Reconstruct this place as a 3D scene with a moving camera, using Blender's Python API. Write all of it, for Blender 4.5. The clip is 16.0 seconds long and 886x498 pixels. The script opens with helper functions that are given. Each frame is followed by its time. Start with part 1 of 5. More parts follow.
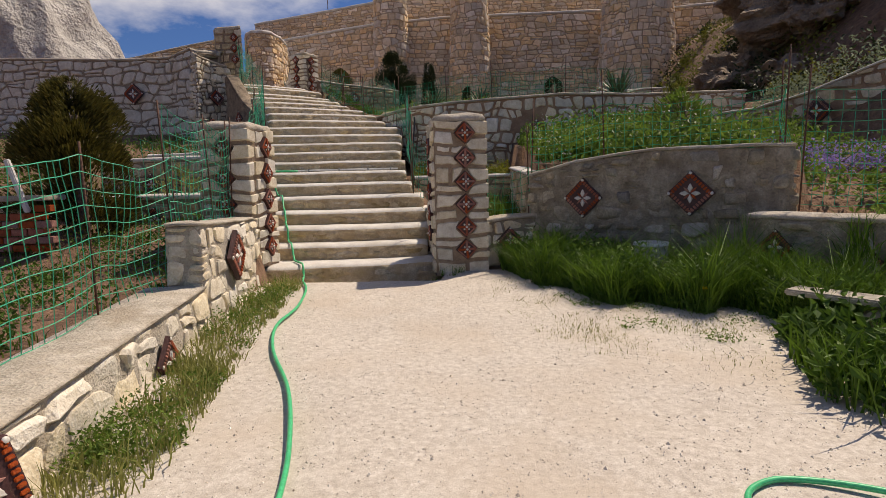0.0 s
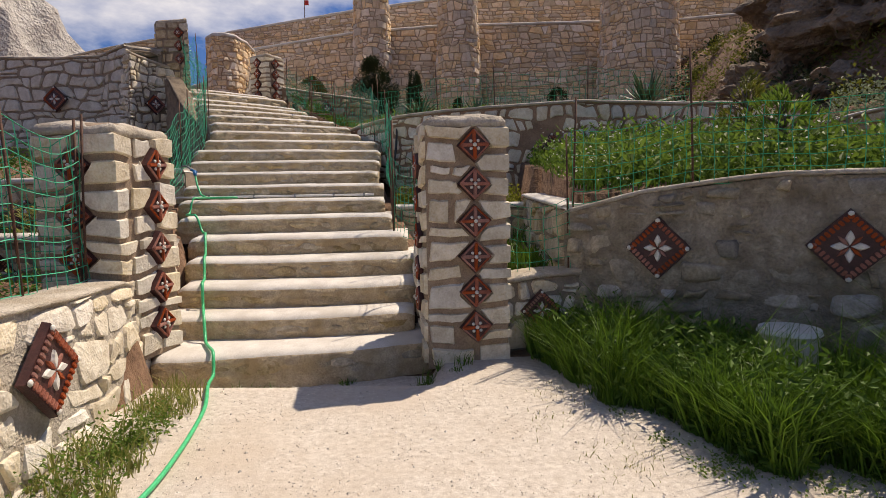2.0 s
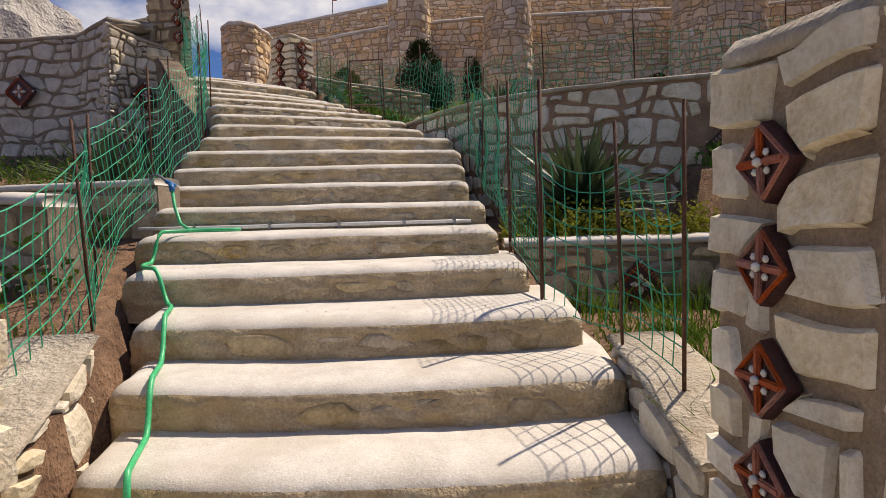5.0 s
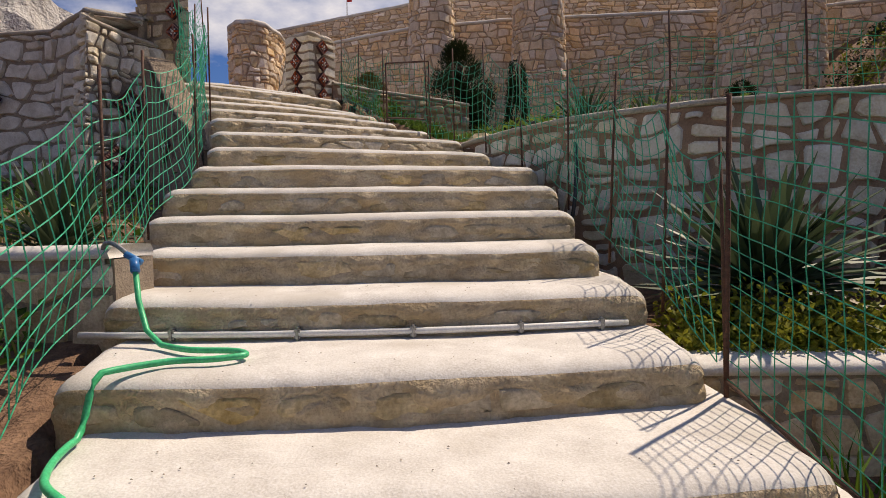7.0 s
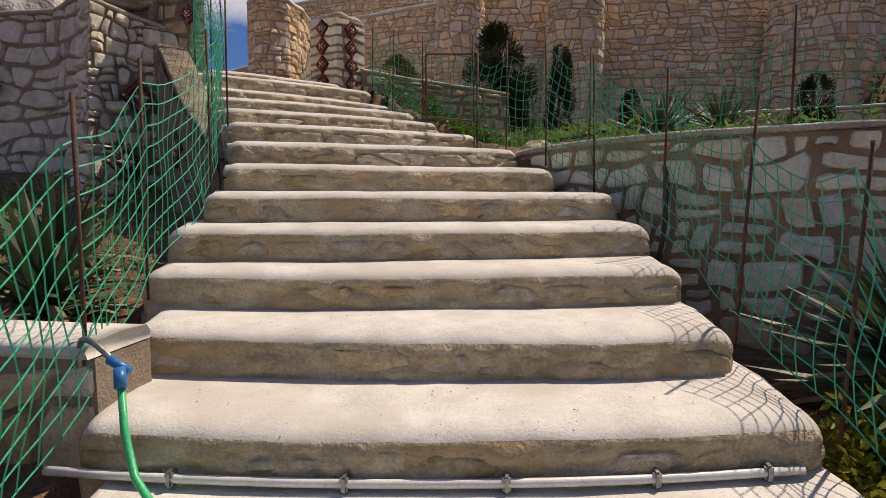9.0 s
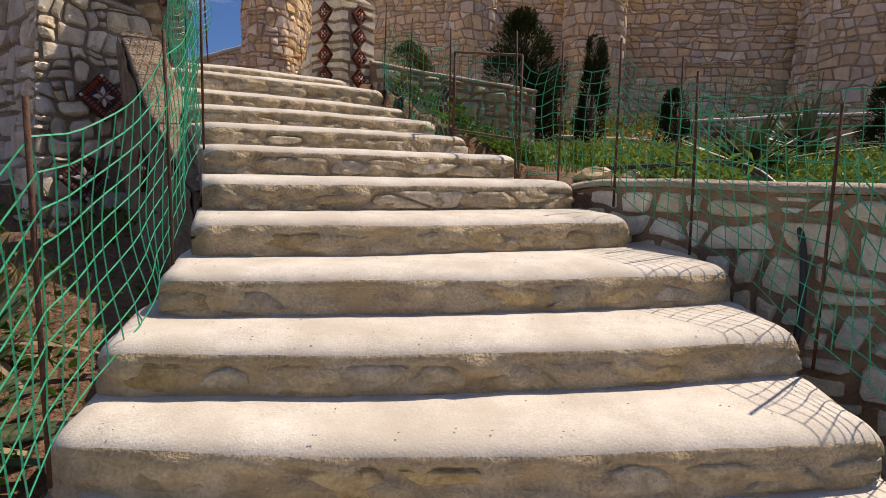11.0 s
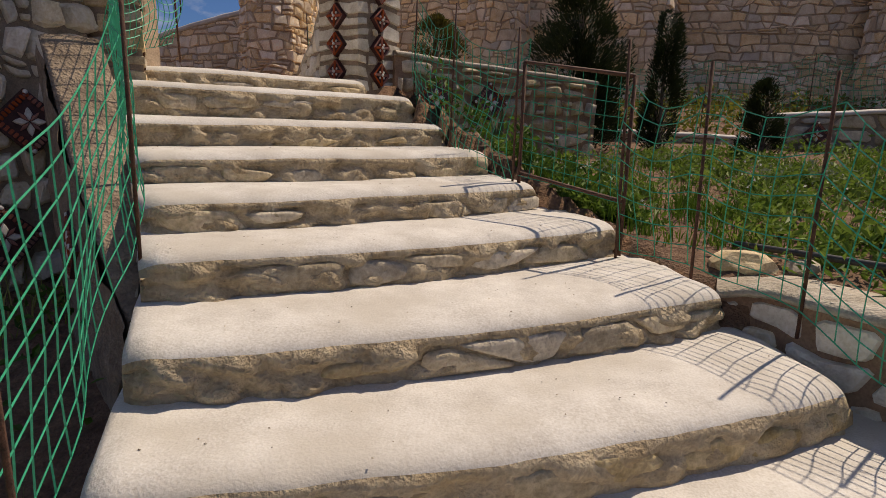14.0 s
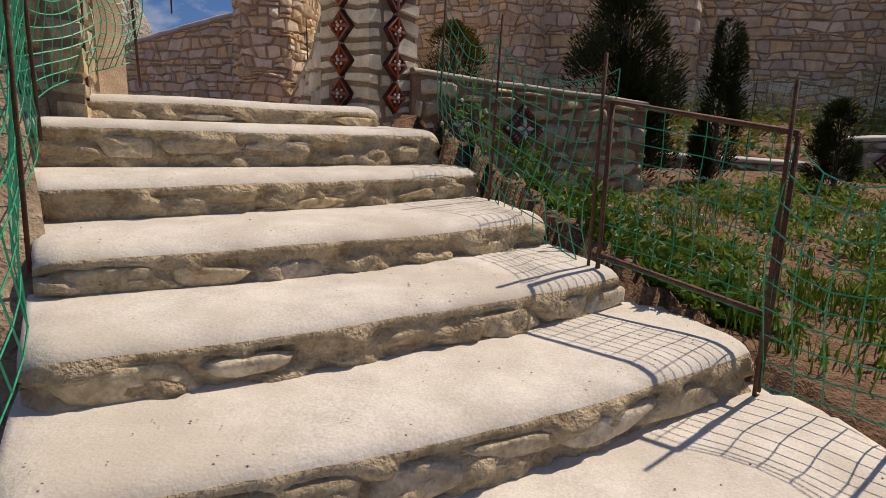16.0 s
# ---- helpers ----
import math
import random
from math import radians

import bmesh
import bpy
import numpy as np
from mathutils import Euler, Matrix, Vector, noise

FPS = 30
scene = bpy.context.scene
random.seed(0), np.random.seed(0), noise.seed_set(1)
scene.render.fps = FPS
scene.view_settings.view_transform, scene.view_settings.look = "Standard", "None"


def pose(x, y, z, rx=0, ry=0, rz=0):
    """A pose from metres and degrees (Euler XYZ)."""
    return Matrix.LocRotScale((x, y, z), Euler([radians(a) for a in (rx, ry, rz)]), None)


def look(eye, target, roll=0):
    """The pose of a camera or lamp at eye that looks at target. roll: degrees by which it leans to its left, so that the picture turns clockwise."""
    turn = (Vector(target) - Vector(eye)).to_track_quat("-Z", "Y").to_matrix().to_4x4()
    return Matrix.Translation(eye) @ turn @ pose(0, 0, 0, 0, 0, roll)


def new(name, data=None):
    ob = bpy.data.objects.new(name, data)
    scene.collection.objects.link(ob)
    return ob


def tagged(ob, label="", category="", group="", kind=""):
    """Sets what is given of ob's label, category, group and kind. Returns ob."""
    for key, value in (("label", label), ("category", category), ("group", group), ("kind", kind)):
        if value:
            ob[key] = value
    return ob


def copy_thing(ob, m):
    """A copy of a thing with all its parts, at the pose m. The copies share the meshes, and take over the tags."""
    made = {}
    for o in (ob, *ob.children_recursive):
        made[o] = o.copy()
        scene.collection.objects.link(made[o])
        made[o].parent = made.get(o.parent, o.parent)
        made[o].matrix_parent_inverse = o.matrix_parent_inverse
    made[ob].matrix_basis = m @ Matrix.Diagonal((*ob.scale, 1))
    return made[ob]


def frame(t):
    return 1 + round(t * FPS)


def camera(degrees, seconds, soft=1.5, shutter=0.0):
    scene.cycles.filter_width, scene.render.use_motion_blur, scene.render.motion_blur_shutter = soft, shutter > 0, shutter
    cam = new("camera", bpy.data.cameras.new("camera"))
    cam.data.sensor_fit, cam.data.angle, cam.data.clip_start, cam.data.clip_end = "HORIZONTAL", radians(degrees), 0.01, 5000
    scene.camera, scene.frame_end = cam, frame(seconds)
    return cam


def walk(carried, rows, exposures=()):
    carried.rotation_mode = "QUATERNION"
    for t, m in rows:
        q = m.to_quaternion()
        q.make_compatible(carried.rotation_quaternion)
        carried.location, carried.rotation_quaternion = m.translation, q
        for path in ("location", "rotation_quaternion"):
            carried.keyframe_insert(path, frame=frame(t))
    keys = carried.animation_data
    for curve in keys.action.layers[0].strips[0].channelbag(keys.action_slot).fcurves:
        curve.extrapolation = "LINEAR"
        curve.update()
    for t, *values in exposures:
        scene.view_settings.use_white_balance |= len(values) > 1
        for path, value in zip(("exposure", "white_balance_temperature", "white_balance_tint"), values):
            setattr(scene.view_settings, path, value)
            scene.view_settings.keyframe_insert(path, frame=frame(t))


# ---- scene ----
cam = camera(75.0, 16.0, soft=0.8)
PATH = [
    (0, (0.985, 0.616, 1.179), (0.89, 2.6, 0.946), -1.5),
    (0.5, (1.007, 1.325, 1.269), (0.912, 3.309, 1.033), -1.5),
    (1, (0.877, 2.006, 1.231), (0.8, 3.997, 1.054), -1.3),
    (1.5, (0.88, 2.561, 1.251), (0.813, 4.552, 1.077), -1.3),
    (2, (0.763, 3.251, 1.338), (0.729, 5.244, 1.169), -1.1),
    (2.5, (0.434, 3.83, 1.382), (0.368, 5.824, 1.235), -1.1),
    (3, (0.296, 4.341, 1.372), (0.185, 6.334, 1.242), -1.4),
    (3.5, (0.138, 4.923, 1.436), (0.026, 6.915, 1.301), -1.5),
    (4, (-0.129, 5.456, 1.472), (-0.249, 7.447, 1.338), -1.3),
    (4.2, (-0.152, 5.632, 1.453), (-0.271, 7.624, 1.32), -1.3),
    (6.3, (-0.7, 7.853, 1.755), (-0.793, 9.848, 1.634), -1.5),
    (6.5, (-0.779, 7.98, 1.798), (-0.869, 9.974, 1.683), -1.3),
    (7, (-1.028, 8.341, 1.964), (-1.156, 10.334, 1.853), -1.0),
    (7.5, (-1.111, 8.585, 2.035), (-1.273, 10.572, 1.872), -1.0),
    (8, (-1.221, 8.948, 2.17), (-1.383, 10.933, 1.988), -1.1),
    (8.2, (-1.26, 8.993, 2.241), (-1.43, 10.978, 2.065), -1.0),
    (10.3, (-1.781, 9.941, 2.6), (-1.949, 11.918, 2.349), 1.4),
    (10.5, (-1.85, 10.121, 2.67), (-2.019, 12.098, 2.416), 1.3),
    (11, (-1.795, 10.33, 2.857), (-1.963, 12.305, 2.587), 1.3),
    (11.5, (-1.804, 10.684, 3.026), (-1.964, 12.659, 2.749), 1.4),
    (12, (-1.85, 10.847, 3.101), (-2.011, 12.82, 2.811), 1.4),
    (12.5, (-2.022, 11.127, 3.084), (-2.2, 13.094, 2.77), 1.8),
    (13, (-2.192, 11.268, 3.352), (-2.374, 13.22, 2.958), 1.8),
    (13.5, (-2.168, 11.553, 3.276), (-2.373, 13.503, 2.882), 1.5),
    (14, (-2.272, 11.92, 3.508), (-2.472, 13.866, 3.092), 1.6),
    (14.5, (-2.482, 12.288, 3.595), (-2.704, 14.228, 3.163), 1.5),
    (15, (-2.489, 12.471, 3.705), (-2.714, 14.41, 3.268), 1.2),
    (15.5, (-2.535, 12.818, 3.733), (-2.744, 14.761, 3.31), 1.6),
    (16, (-2.629, 13.026, 3.782), (-2.828, 14.973, 3.365), 2.0),
]
walk(cam, [(t, look(eye, target, roll)) for t, eye, target, roll in PATH], [(0, -0.16, 7700, 14), (2.6, 0.16, 7700, 14), (3.2, 0.26, 7700, 14), (4.0, 0.12, 7700, 14), (8, -0.10, 7700, 15), (10.5, -0.24, 7950, 15), (11, -0.03, 7950, 15), (12, -0.10, 7950, 15), (14, -0.38, 7900, 14), (16, -0.34, 7850, 14)])

# ---- sky, sun ----
SUN_AZ, SUN_EL = radians(42), radians(57)      # azimuth from +y towards +x
world = bpy.data.worlds.new("sky"); scene.world = world; world.use_nodes = True
wt = world.node_tree; wt.nodes.clear()


def wn(kind, **kw):
    n = wt.nodes.new(kind)
    for k, v in kw.items():
        n.inputs[k].default_value = v
    return n


sky = wt.nodes.new("ShaderNodeTexSky"); sky.sky_type = "NISHITA"; sky.sun_disc = False
sky.sun_elevation, sky.sun_rotation, sky.altitude, sky.air_density, sky.dust_density = SUN_EL, SUN_AZ, 200, 1.0, 0.6
tc = wt.nodes.new("ShaderNodeTexCoord")
stretch = wn("ShaderNodeMapping"); stretch.inputs["Scale"].default_value = (1.0, 1.0, 2.2)
stretch.inputs["Location"].default_value = (0.35, 0.1, 0.0)
cl = wn("ShaderNodeTexNoise", Scale=2.3, Detail=9.0, Roughness=0.58)
ramp = wt.nodes.new("ShaderNodeValToRGB")
ramp.color_ramp.elements[0].position, ramp.color_ramp.elements[1].position = 0.50, 0.74
blue = wt.nodes.new("ShaderNodeMixRGB"); blue.blend_type = "MULTIPLY"; blue.inputs[0].default_value = 0.9
blue.inputs[2].default_value = (0.40, 0.80, 1.58, 1)
mixc = wt.nodes.new("ShaderNodeMixRGB"); mixc.inputs[2].default_value = (19.0, 19.3, 19.8, 1)
bg = wn("ShaderNodeBackground", Strength=0.058); wo = wt.nodes.new("ShaderNodeOutputWorld")
wt.links.new(tc.outputs["Generated"], stretch.inputs["Vector"]); wt.links.new(stretch.outputs[0], cl.inputs["Vector"])
wt.links.new(cl.outputs["Fac"], ramp.inputs[0]); wt.links.new(ramp.outputs[0], mixc.inputs[0])
wt.links.new(sky.outputs[0], blue.inputs[1]); wt.links.new(blue.outputs[0], mixc.inputs[1])
wt.links.new(mixc.outputs[0], bg.inputs["Color"]); wt.links.new(bg.outputs[0], wo.inputs[0])
sun_data = bpy.data.lights.new("sun", "SUN"); sun_data.energy, sun_data.angle, sun_data.color = 4.8, radians(0.6), (1.0, 0.94, 0.85)
sun = new("sun", sun_data)
sun.matrix_world = look((0, 0, 0), (-math.sin(SUN_AZ) * math.cos(SUN_EL), -math.cos(SUN_AZ) * math.cos(SUN_EL), -math.sin(SUN_EL)))


# ---- materials ----
def surface(name, dark, light, rough=0.85, scale=6.0, bump=0.4, fine=60.0, vary=0.0, stain=None, stain_scale=0.9, metal=0.0, dist=0.02, island=False):
    """Two-scale mottled surface: broad stains, fine grain, relief; vary shifts the tone from piece to piece."""
    m = bpy.data.materials.new(name); m.use_nodes = True
    nt = m.node_tree; b = nt.nodes["Principled BSDF"]; L = nt.links.new
    tex = nt.nodes.new("ShaderNodeTexCoord")
    geo = nt.nodes.new("ShaderNodeNewGeometry")
    n1 = nt.nodes.new("ShaderNodeTexNoise"); n1.inputs["Scale"].default_value = scale; n1.inputs["Detail"].default_value = 6; n1.inputs["Roughness"].default_value = 0.65
    n2 = nt.nodes.new("ShaderNodeTexNoise"); n2.inputs["Scale"].default_value = fine; n2.inputs["Detail"].default_value = 3
    for n in (n1, n2):
        L(geo.outputs["Position"], n.inputs["Vector"])
    r = nt.nodes.new("ShaderNodeValToRGB"); r.color_ramp.elements[0].position, r.color_ramp.elements[1].position = 0.3, 0.7
    r.color_ramp.elements[0].color, r.color_ramp.elements[1].color = (*dark, 1), (*light, 1)
    L(n1.outputs["Fac"], r.inputs[0]); out = r.outputs[0]
    g = nt.nodes.new("ShaderNodeMixRGB"); g.blend_type = "OVERLAY"; g.inputs[0].default_value = 0.45
    L(out, g.inputs[1]); L(n2.outputs["Fac"], g.inputs[2]); out = g.outputs[0]
    if stain:
        n3 = nt.nodes.new("ShaderNodeTexNoise"); n3.inputs["Scale"].default_value = stain_scale; n3.inputs["Detail"].default_value = 5
        L(geo.outputs["Position"], n3.inputs["Vector"])
        r3 = nt.nodes.new("ShaderNodeValToRGB"); r3.color_ramp.elements[0].position, r3.color_ramp.elements[1].position = 0.48, 0.66
        L(n3.outputs["Fac"], r3.inputs[0])
        s = nt.nodes.new("ShaderNodeMixRGB"); s.inputs[2].default_value = (*stain, 1)
        k = nt.nodes.new("ShaderNodeMath"); k.operation = "MULTIPLY"; k.inputs[1].default_value = 0.7
        L(r3.outputs[0], k.inputs[0]); L(k.outputs[0], s.inputs[0]); L(out, s.inputs[1]); out = s.outputs[0]
    if vary:
        oi = nt.nodes.new("ShaderNodeObjectInfo")
        a = nt.nodes.new("ShaderNodeMath"); a.operation = "ADD"
        L(oi.outputs["Random"], a.inputs[0])
        if island:
            L(geo.outputs["Random Per Island"], a.inputs[1])
        f = nt.nodes.new("ShaderNodeMath"); f.operation = "FRACT"; L(a.outputs[0], f.inputs[0])
        h = nt.nodes.new("ShaderNodeHueSaturation")
        mr = nt.nodes.new("ShaderNodeMapRange"); mr.inputs[3].default_value, mr.inputs[4].default_value = 1 - vary, 1 + vary
        mr2 = nt.nodes.new("ShaderNodeMapRange"); mr2.inputs[3].default_value, mr2.inputs[4].default_value = 0.65, 1.35
        f2 = nt.nodes.new("ShaderNodeMath"); f2.operation = "MULTIPLY"; f2.inputs[1].default_value = 7.31
        f3 = nt.nodes.new("ShaderNodeMath"); f3.operation = "FRACT"
        L(f.outputs[0], f2.inputs[0]); L(f2.outputs[0], f3.inputs[0]); L(f3.outputs[0], mr2.inputs[0])
        L(f.outputs[0], mr.inputs[0]); L(mr.outputs[0], h.inputs["Value"]); L(mr2.outputs[0], h.inputs["Saturation"]); L(out, h.inputs["Color"]); out = h.outputs[0]
    L(out, b.inputs["Base Color"]); b.inputs["Roughness"].default_value = rough; b.inputs["Metallic"].default_value = metal
    if bump:
        ad = nt.nodes.new("ShaderNodeMath"); ad.operation = "ADD"
        hf = nt.nodes.new("ShaderNodeMath"); hf.operation = "MULTIPLY"; hf.inputs[1].default_value = 0.35
        L(n2.outputs["Fac"], hf.inputs[0]); L(n1.outputs["Fac"], ad.inputs[0]); L(hf.outputs[0], ad.inputs[1])
        bp = nt.nodes.new("ShaderNodeBump"); bp.inputs["Strength"].default_value = bump; bp.inputs["Distance"].default_value = dist
        L(ad.outputs[0], bp.inputs["Height"]); L(bp.outputs[0], b.inputs["Normal"])
    return m


def leafy(name, dark, light, sheen=0.25, through_light=0.35, rough=0.55):
    """Foliage: tone varies leaf by leaf, light shines through."""
    m = bpy.data.materials.new(name); m.use_nodes = True
    nt = m.node_tree; b = nt.nodes["Principled BSDF"]; L = nt.links.new
    geo = nt.nodes.new("ShaderNodeNewGeometry"); mx = nt.nodes.new("ShaderNodeMixRGB")
    mx.inputs[1].default_value, mx.inputs[2].default_value = (*dark, 1), (*light, 1)
    n = nt.nodes.new("ShaderNodeTexNoise"); n.inputs["Scale"].default_value = 2.5; L(geo.outputs["Position"], n.inputs["Vector"])
    a = nt.nodes.new("ShaderNodeMath"); a.operation = "MULTIPLY_ADD"; a.inputs[1].default_value = 0.6
    L(geo.outputs["Random Per Island"], a.inputs[0]); s = nt.nodes.new("ShaderNodeMath"); s.operation = "MULTIPLY"; s.inputs[1].default_value = 0.5
    L(n.outputs["Fac"], s.inputs[0]); L(s.outputs[0], a.inputs[2]); L(a.outputs[0], mx.inputs[0])
    L(mx.outputs[0], b.inputs["Base Color"]); b.inputs["Roughness"].default_value = rough; b.inputs["Specular IOR Level"].default_value = sheen
    tr = nt.nodes.new("ShaderNodeBsdfTranslucent"); L(mx.outputs[0], tr.inputs["Color"])
    ms = nt.nodes.new("ShaderNodeMixShader"); ms.inputs[0].default_value = through_light
    L(b.outputs[0], ms.inputs[1]); L(tr.outputs[0], ms.inputs[2]); L(ms.outputs[0], nt.nodes["Material Output"].inputs["Surface"])
    return m


STONE = surface("limestone", (0.39, 0.295, 0.185), (0.72, 0.605, 0.44), 0.9, 9, 0.9, 70, vary=0.25)
PALE = surface("pale_dressed_stone", (0.56, 0.48, 0.36), (0.84, 0.77, 0.64), 0.88, 8, 0.9, 60, vary=0.14)
STONE_FAR = surface("castle_stone", (0.66, 0.495, 0.32), (0.93, 0.765, 0.56), 0.9, 5, 0.8, 40, vary=0.22, island=True)
STONE_DARK = surface("dark_field_stone", (0.20, 0.165, 0.12), (0.48, 0.42, 0.325), 0.9, 9, 0.8, 60, vary=0.35, island=True)
MORTAR = surface("mortar", (0.20, 0.155, 0.115), (0.36, 0.29, 0.22), 0.95, 8, 0.7, 90)
MORTAR_RED = surface("reddish_mortar", (0.21, 0.125, 0.08), (0.42, 0.275, 0.18), 0.95, 4, 0.7, 70)
MORTAR_FAR = surface("castle_mortar", (0.33, 0.235, 0.155), (0.58, 0.44, 0.31), 0.95, 4, 0.7, 70)
MORTAR_SAND = surface("sandy_mortar", (0.21, 0.145, 0.095), (0.40, 0.30, 0.215), 0.95, 8, 0.8, 90)
RENDERED = surface("smeared_render", (0.20, 0.165, 0.12), (0.50, 0.43, 0.335), 0.95, 7, 1.0, 45, stain=(0.20, 0.155, 0.105), stain_scale=3.4, dist=0.06)
BROWN_CEMENT = surface("brown_cement", (0.15, 0.11, 0.078), (0.38, 0.295, 0.21), 0.95, 6, 1.0, 50, dist=0.05)
CONCRETE = surface("cement_screed", (0.53, 0.495, 0.45), (0.72, 0.69, 0.64), 0.9, 5, 0.5, 110, stain=(0.50, 0.455, 0.39), stain_scale=2.1, dist=0.012)
RISER = surface("riser_cement", (0.36, 0.265, 0.16), (0.64, 0.525, 0.36), 0.92, 7, 1.0, 70, stain=(0.46, 0.33, 0.175), stain_scale=3.6, dist=0.03)
OCHRE = surface("ochre_stone", (0.32, 0.24, 0.135), (0.62, 0.51, 0.345), 0.9, 12, 1.0, 60, vary=0.22)
RUBBLE_STONE = surface("rubble_stone", (0.38, 0.295, 0.18), (0.72, 0.60, 0.425), 0.9, 14, 1.0, 60, vary=0.25)
GRAVEL = surface("packed_gravel", (0.43, 0.375, 0.315), (0.66, 0.605, 0.535), 0.95, 26, 0.35, 170, stain=(0.52, 0.44, 0.355), stain_scale=1.1)
SOIL = surface("garden_soil", (0.11, 0.058, 0.034), (0.28, 0.165, 0.10), 0.95, 9, 1.0, 60, dist=0.05)
ROCK = surface("hill_rock", (0.10, 0.07, 0.048), (0.36, 0.275, 0.195), 0.95, 1.2, 1.0, 12, dist=0.3)
ROCK_PALE = surface("pale_cliff", (0.36, 0.34, 0.31), (0.60, 0.57, 0.52), 0.95, 0.25, 1.0, 3, dist=1.2)
TERRA = surface("terracotta", (0.26, 0.065, 0.035), (0.44, 0.13, 0.07), 0.7, 20, 0.4, 120, vary=0.15)
GLAZE = surface("dark_tile", (0.035, 0.012, 0.012), (0.09, 0.03, 0.028), 0.5, 20, 0.3, 120)
WHITE = surface("white_ceramic", (0.62, 0.58, 0.52), (0.80, 0.78, 0.73), 0.5, 20, 0.2, 90)
RUST = surface("rusty_iron", (0.05, 0.022, 0.014), (0.14, 0.06, 0.035), 0.8, 30, 0.5, 150)
NET = surface("green_netting", (0.006, 0.27, 0.14), (0.02, 0.42, 0.23), 0.5, 8, 0.0, 50)
HOSE = surface("green_hose", (0.02, 0.42, 0.16), (0.05, 0.55, 0.24), 0.4, 15, 0.1, 90)
BLACKHOSE = surface("dark_hose", (0.02, 0.02, 0.02), (0.05, 0.05, 0.05), 0.45, 15, 0.1, 90)
PIPEW = surface("white_pipe", (0.62, 0.60, 0.56), (0.78, 0.77, 0.74), 0.4, 12, 0.1, 90)
PLASTER = surface("old_plaster", (0.35, 0.30, 0.235), (0.60, 0.545, 0.465), 0.93, 6, 0.9, 60, stain=(0.36, 0.29, 0.21), stain_scale=2.2, dist=0.04)
STEEL = surface("grey_clip", (0.20, 0.20, 0.20), (0.38, 0.38, 0.37), 0.4, 30, 0.2, 90, metal=0.8)
WOOD = surface("weathered_board", (0.30, 0.26, 0.21), (0.50, 0.45, 0.38), 0.85, 12, 0.6, 90)
BARK = surface("bark", (0.07, 0.05, 0.035), (0.18, 0.13, 0.09), 0.95, 20, 0.8, 90)
BLUEP = surface("blue_fitting", (0.01, 0.12, 0.35), (0.03, 0.22, 0.5), 0.4, 20, 0.0, 90)
REDC = surface("red_cloth", (0.45, 0.02, 0.02), (0.6, 0.05, 0.04), 0.8, 20, 0.0, 90)
GRASS = leafy("grass_blades", (0.012, 0.042, 0.004), (0.17, 0.30, 0.03), through_light=0.22)
DRYGRASS = leafy("dry_grass", (0.13, 0.16, 0.035), (0.38, 0.37, 0.12))
WEED = leafy("weed_leaves", (0.018, 0.050, 0.008), (0.12, 0.22, 0.03), through_light=0.25)
GARDEN = leafy("garden_leaves", (0.045, 0.10, 0.015), (0.20, 0.30, 0.05))
SUCC = leafy("succulent_leaves", (0.12, 0.16, 0.015), (0.32, 0.30, 0.04))
SUCC_GREEN = leafy("light_green_leaves", (0.07, 0.14, 0.02), (0.26, 0.36, 0.07))
CYPRESS = leafy("cypress_needles", (0.010, 0.020, 0.008), (0.045, 0.060, 0.018), through_light=0.15)
JUNIPER = leafy("juniper_needles", (0.022, 0.030, 0.008), (0.19, 0.16, 0.035), through_light=0.2)
SCRUB = leafy("scrub_leaves", (0.06, 0.08, 0.015), (0.22, 0.22, 0.035))
YUCCA = leafy("yucca_blades", (0.03, 0.055, 0.025), (0.12, 0.165, 0.085), sheen=0.3, through_light=0.12, rough=0.5)
YUCCA_DRY = leafy("dead_yucca_blades", (0.22, 0.16, 0.08), (0.42, 0.34, 0.22), through_light=0.1)
PETAL_W = leafy("white_petals", (0.6, 0.6, 0.55), (0.8, 0.8, 0.76))
RUBBLE = surface("rubble_riser", (0.33, 0.24, 0.14), (0.68, 0.55, 0.37), 0.92, 10, 1.0, 60, stain=(0.52, 0.435, 0.315), stain_scale=5, dist=0.05)
PETAL_Y = leafy("yellow_petals", (0.55, 0.42, 0.01), (0.75, 0.60, 0.03))
PETAL_P = leafy("violet_petals", (0.22, 0.15, 0.42), (0.42, 0.33, 0.68))
SAGE = leafy("grey_green_leaves", (0.13, 0.17, 0.10), (0.26, 0.31, 0.20))


# ---- building helpers ----
def mesh_object(name, verts, faces, material, parent=None, smooth=False):
    me = bpy.data.meshes.new(name); me.from_pydata([tuple(v) for v in verts], [], faces); me.update()
    if smooth:
        me.polygons.foreach_set("use_smooth", [True] * len(me.polygons))
    me.materials.append(material)
    ob = new(name, me)
    if parent:
        ob.parent = parent
    return ob


def part(name, bm, material, parent, label="", smooth=False):
    me = bpy.data.meshes.new(name); bm.to_mesh(me); bm.free()
    if smooth:
        me.polygons.foreach_set("use_smooth", [True] * len(me.polygons))
    me.materials.append(material)
    ob = new(name, me); ob.parent = parent
    if label:
        ob["label"] = label
    return ob


def thing(name, label, category, group="", kind="", at=(0, 0, 0)):
    ob = new(name); ob.location = at; ob.empty_display_size = 0.1
    return tagged(ob, label, category, group, kind)


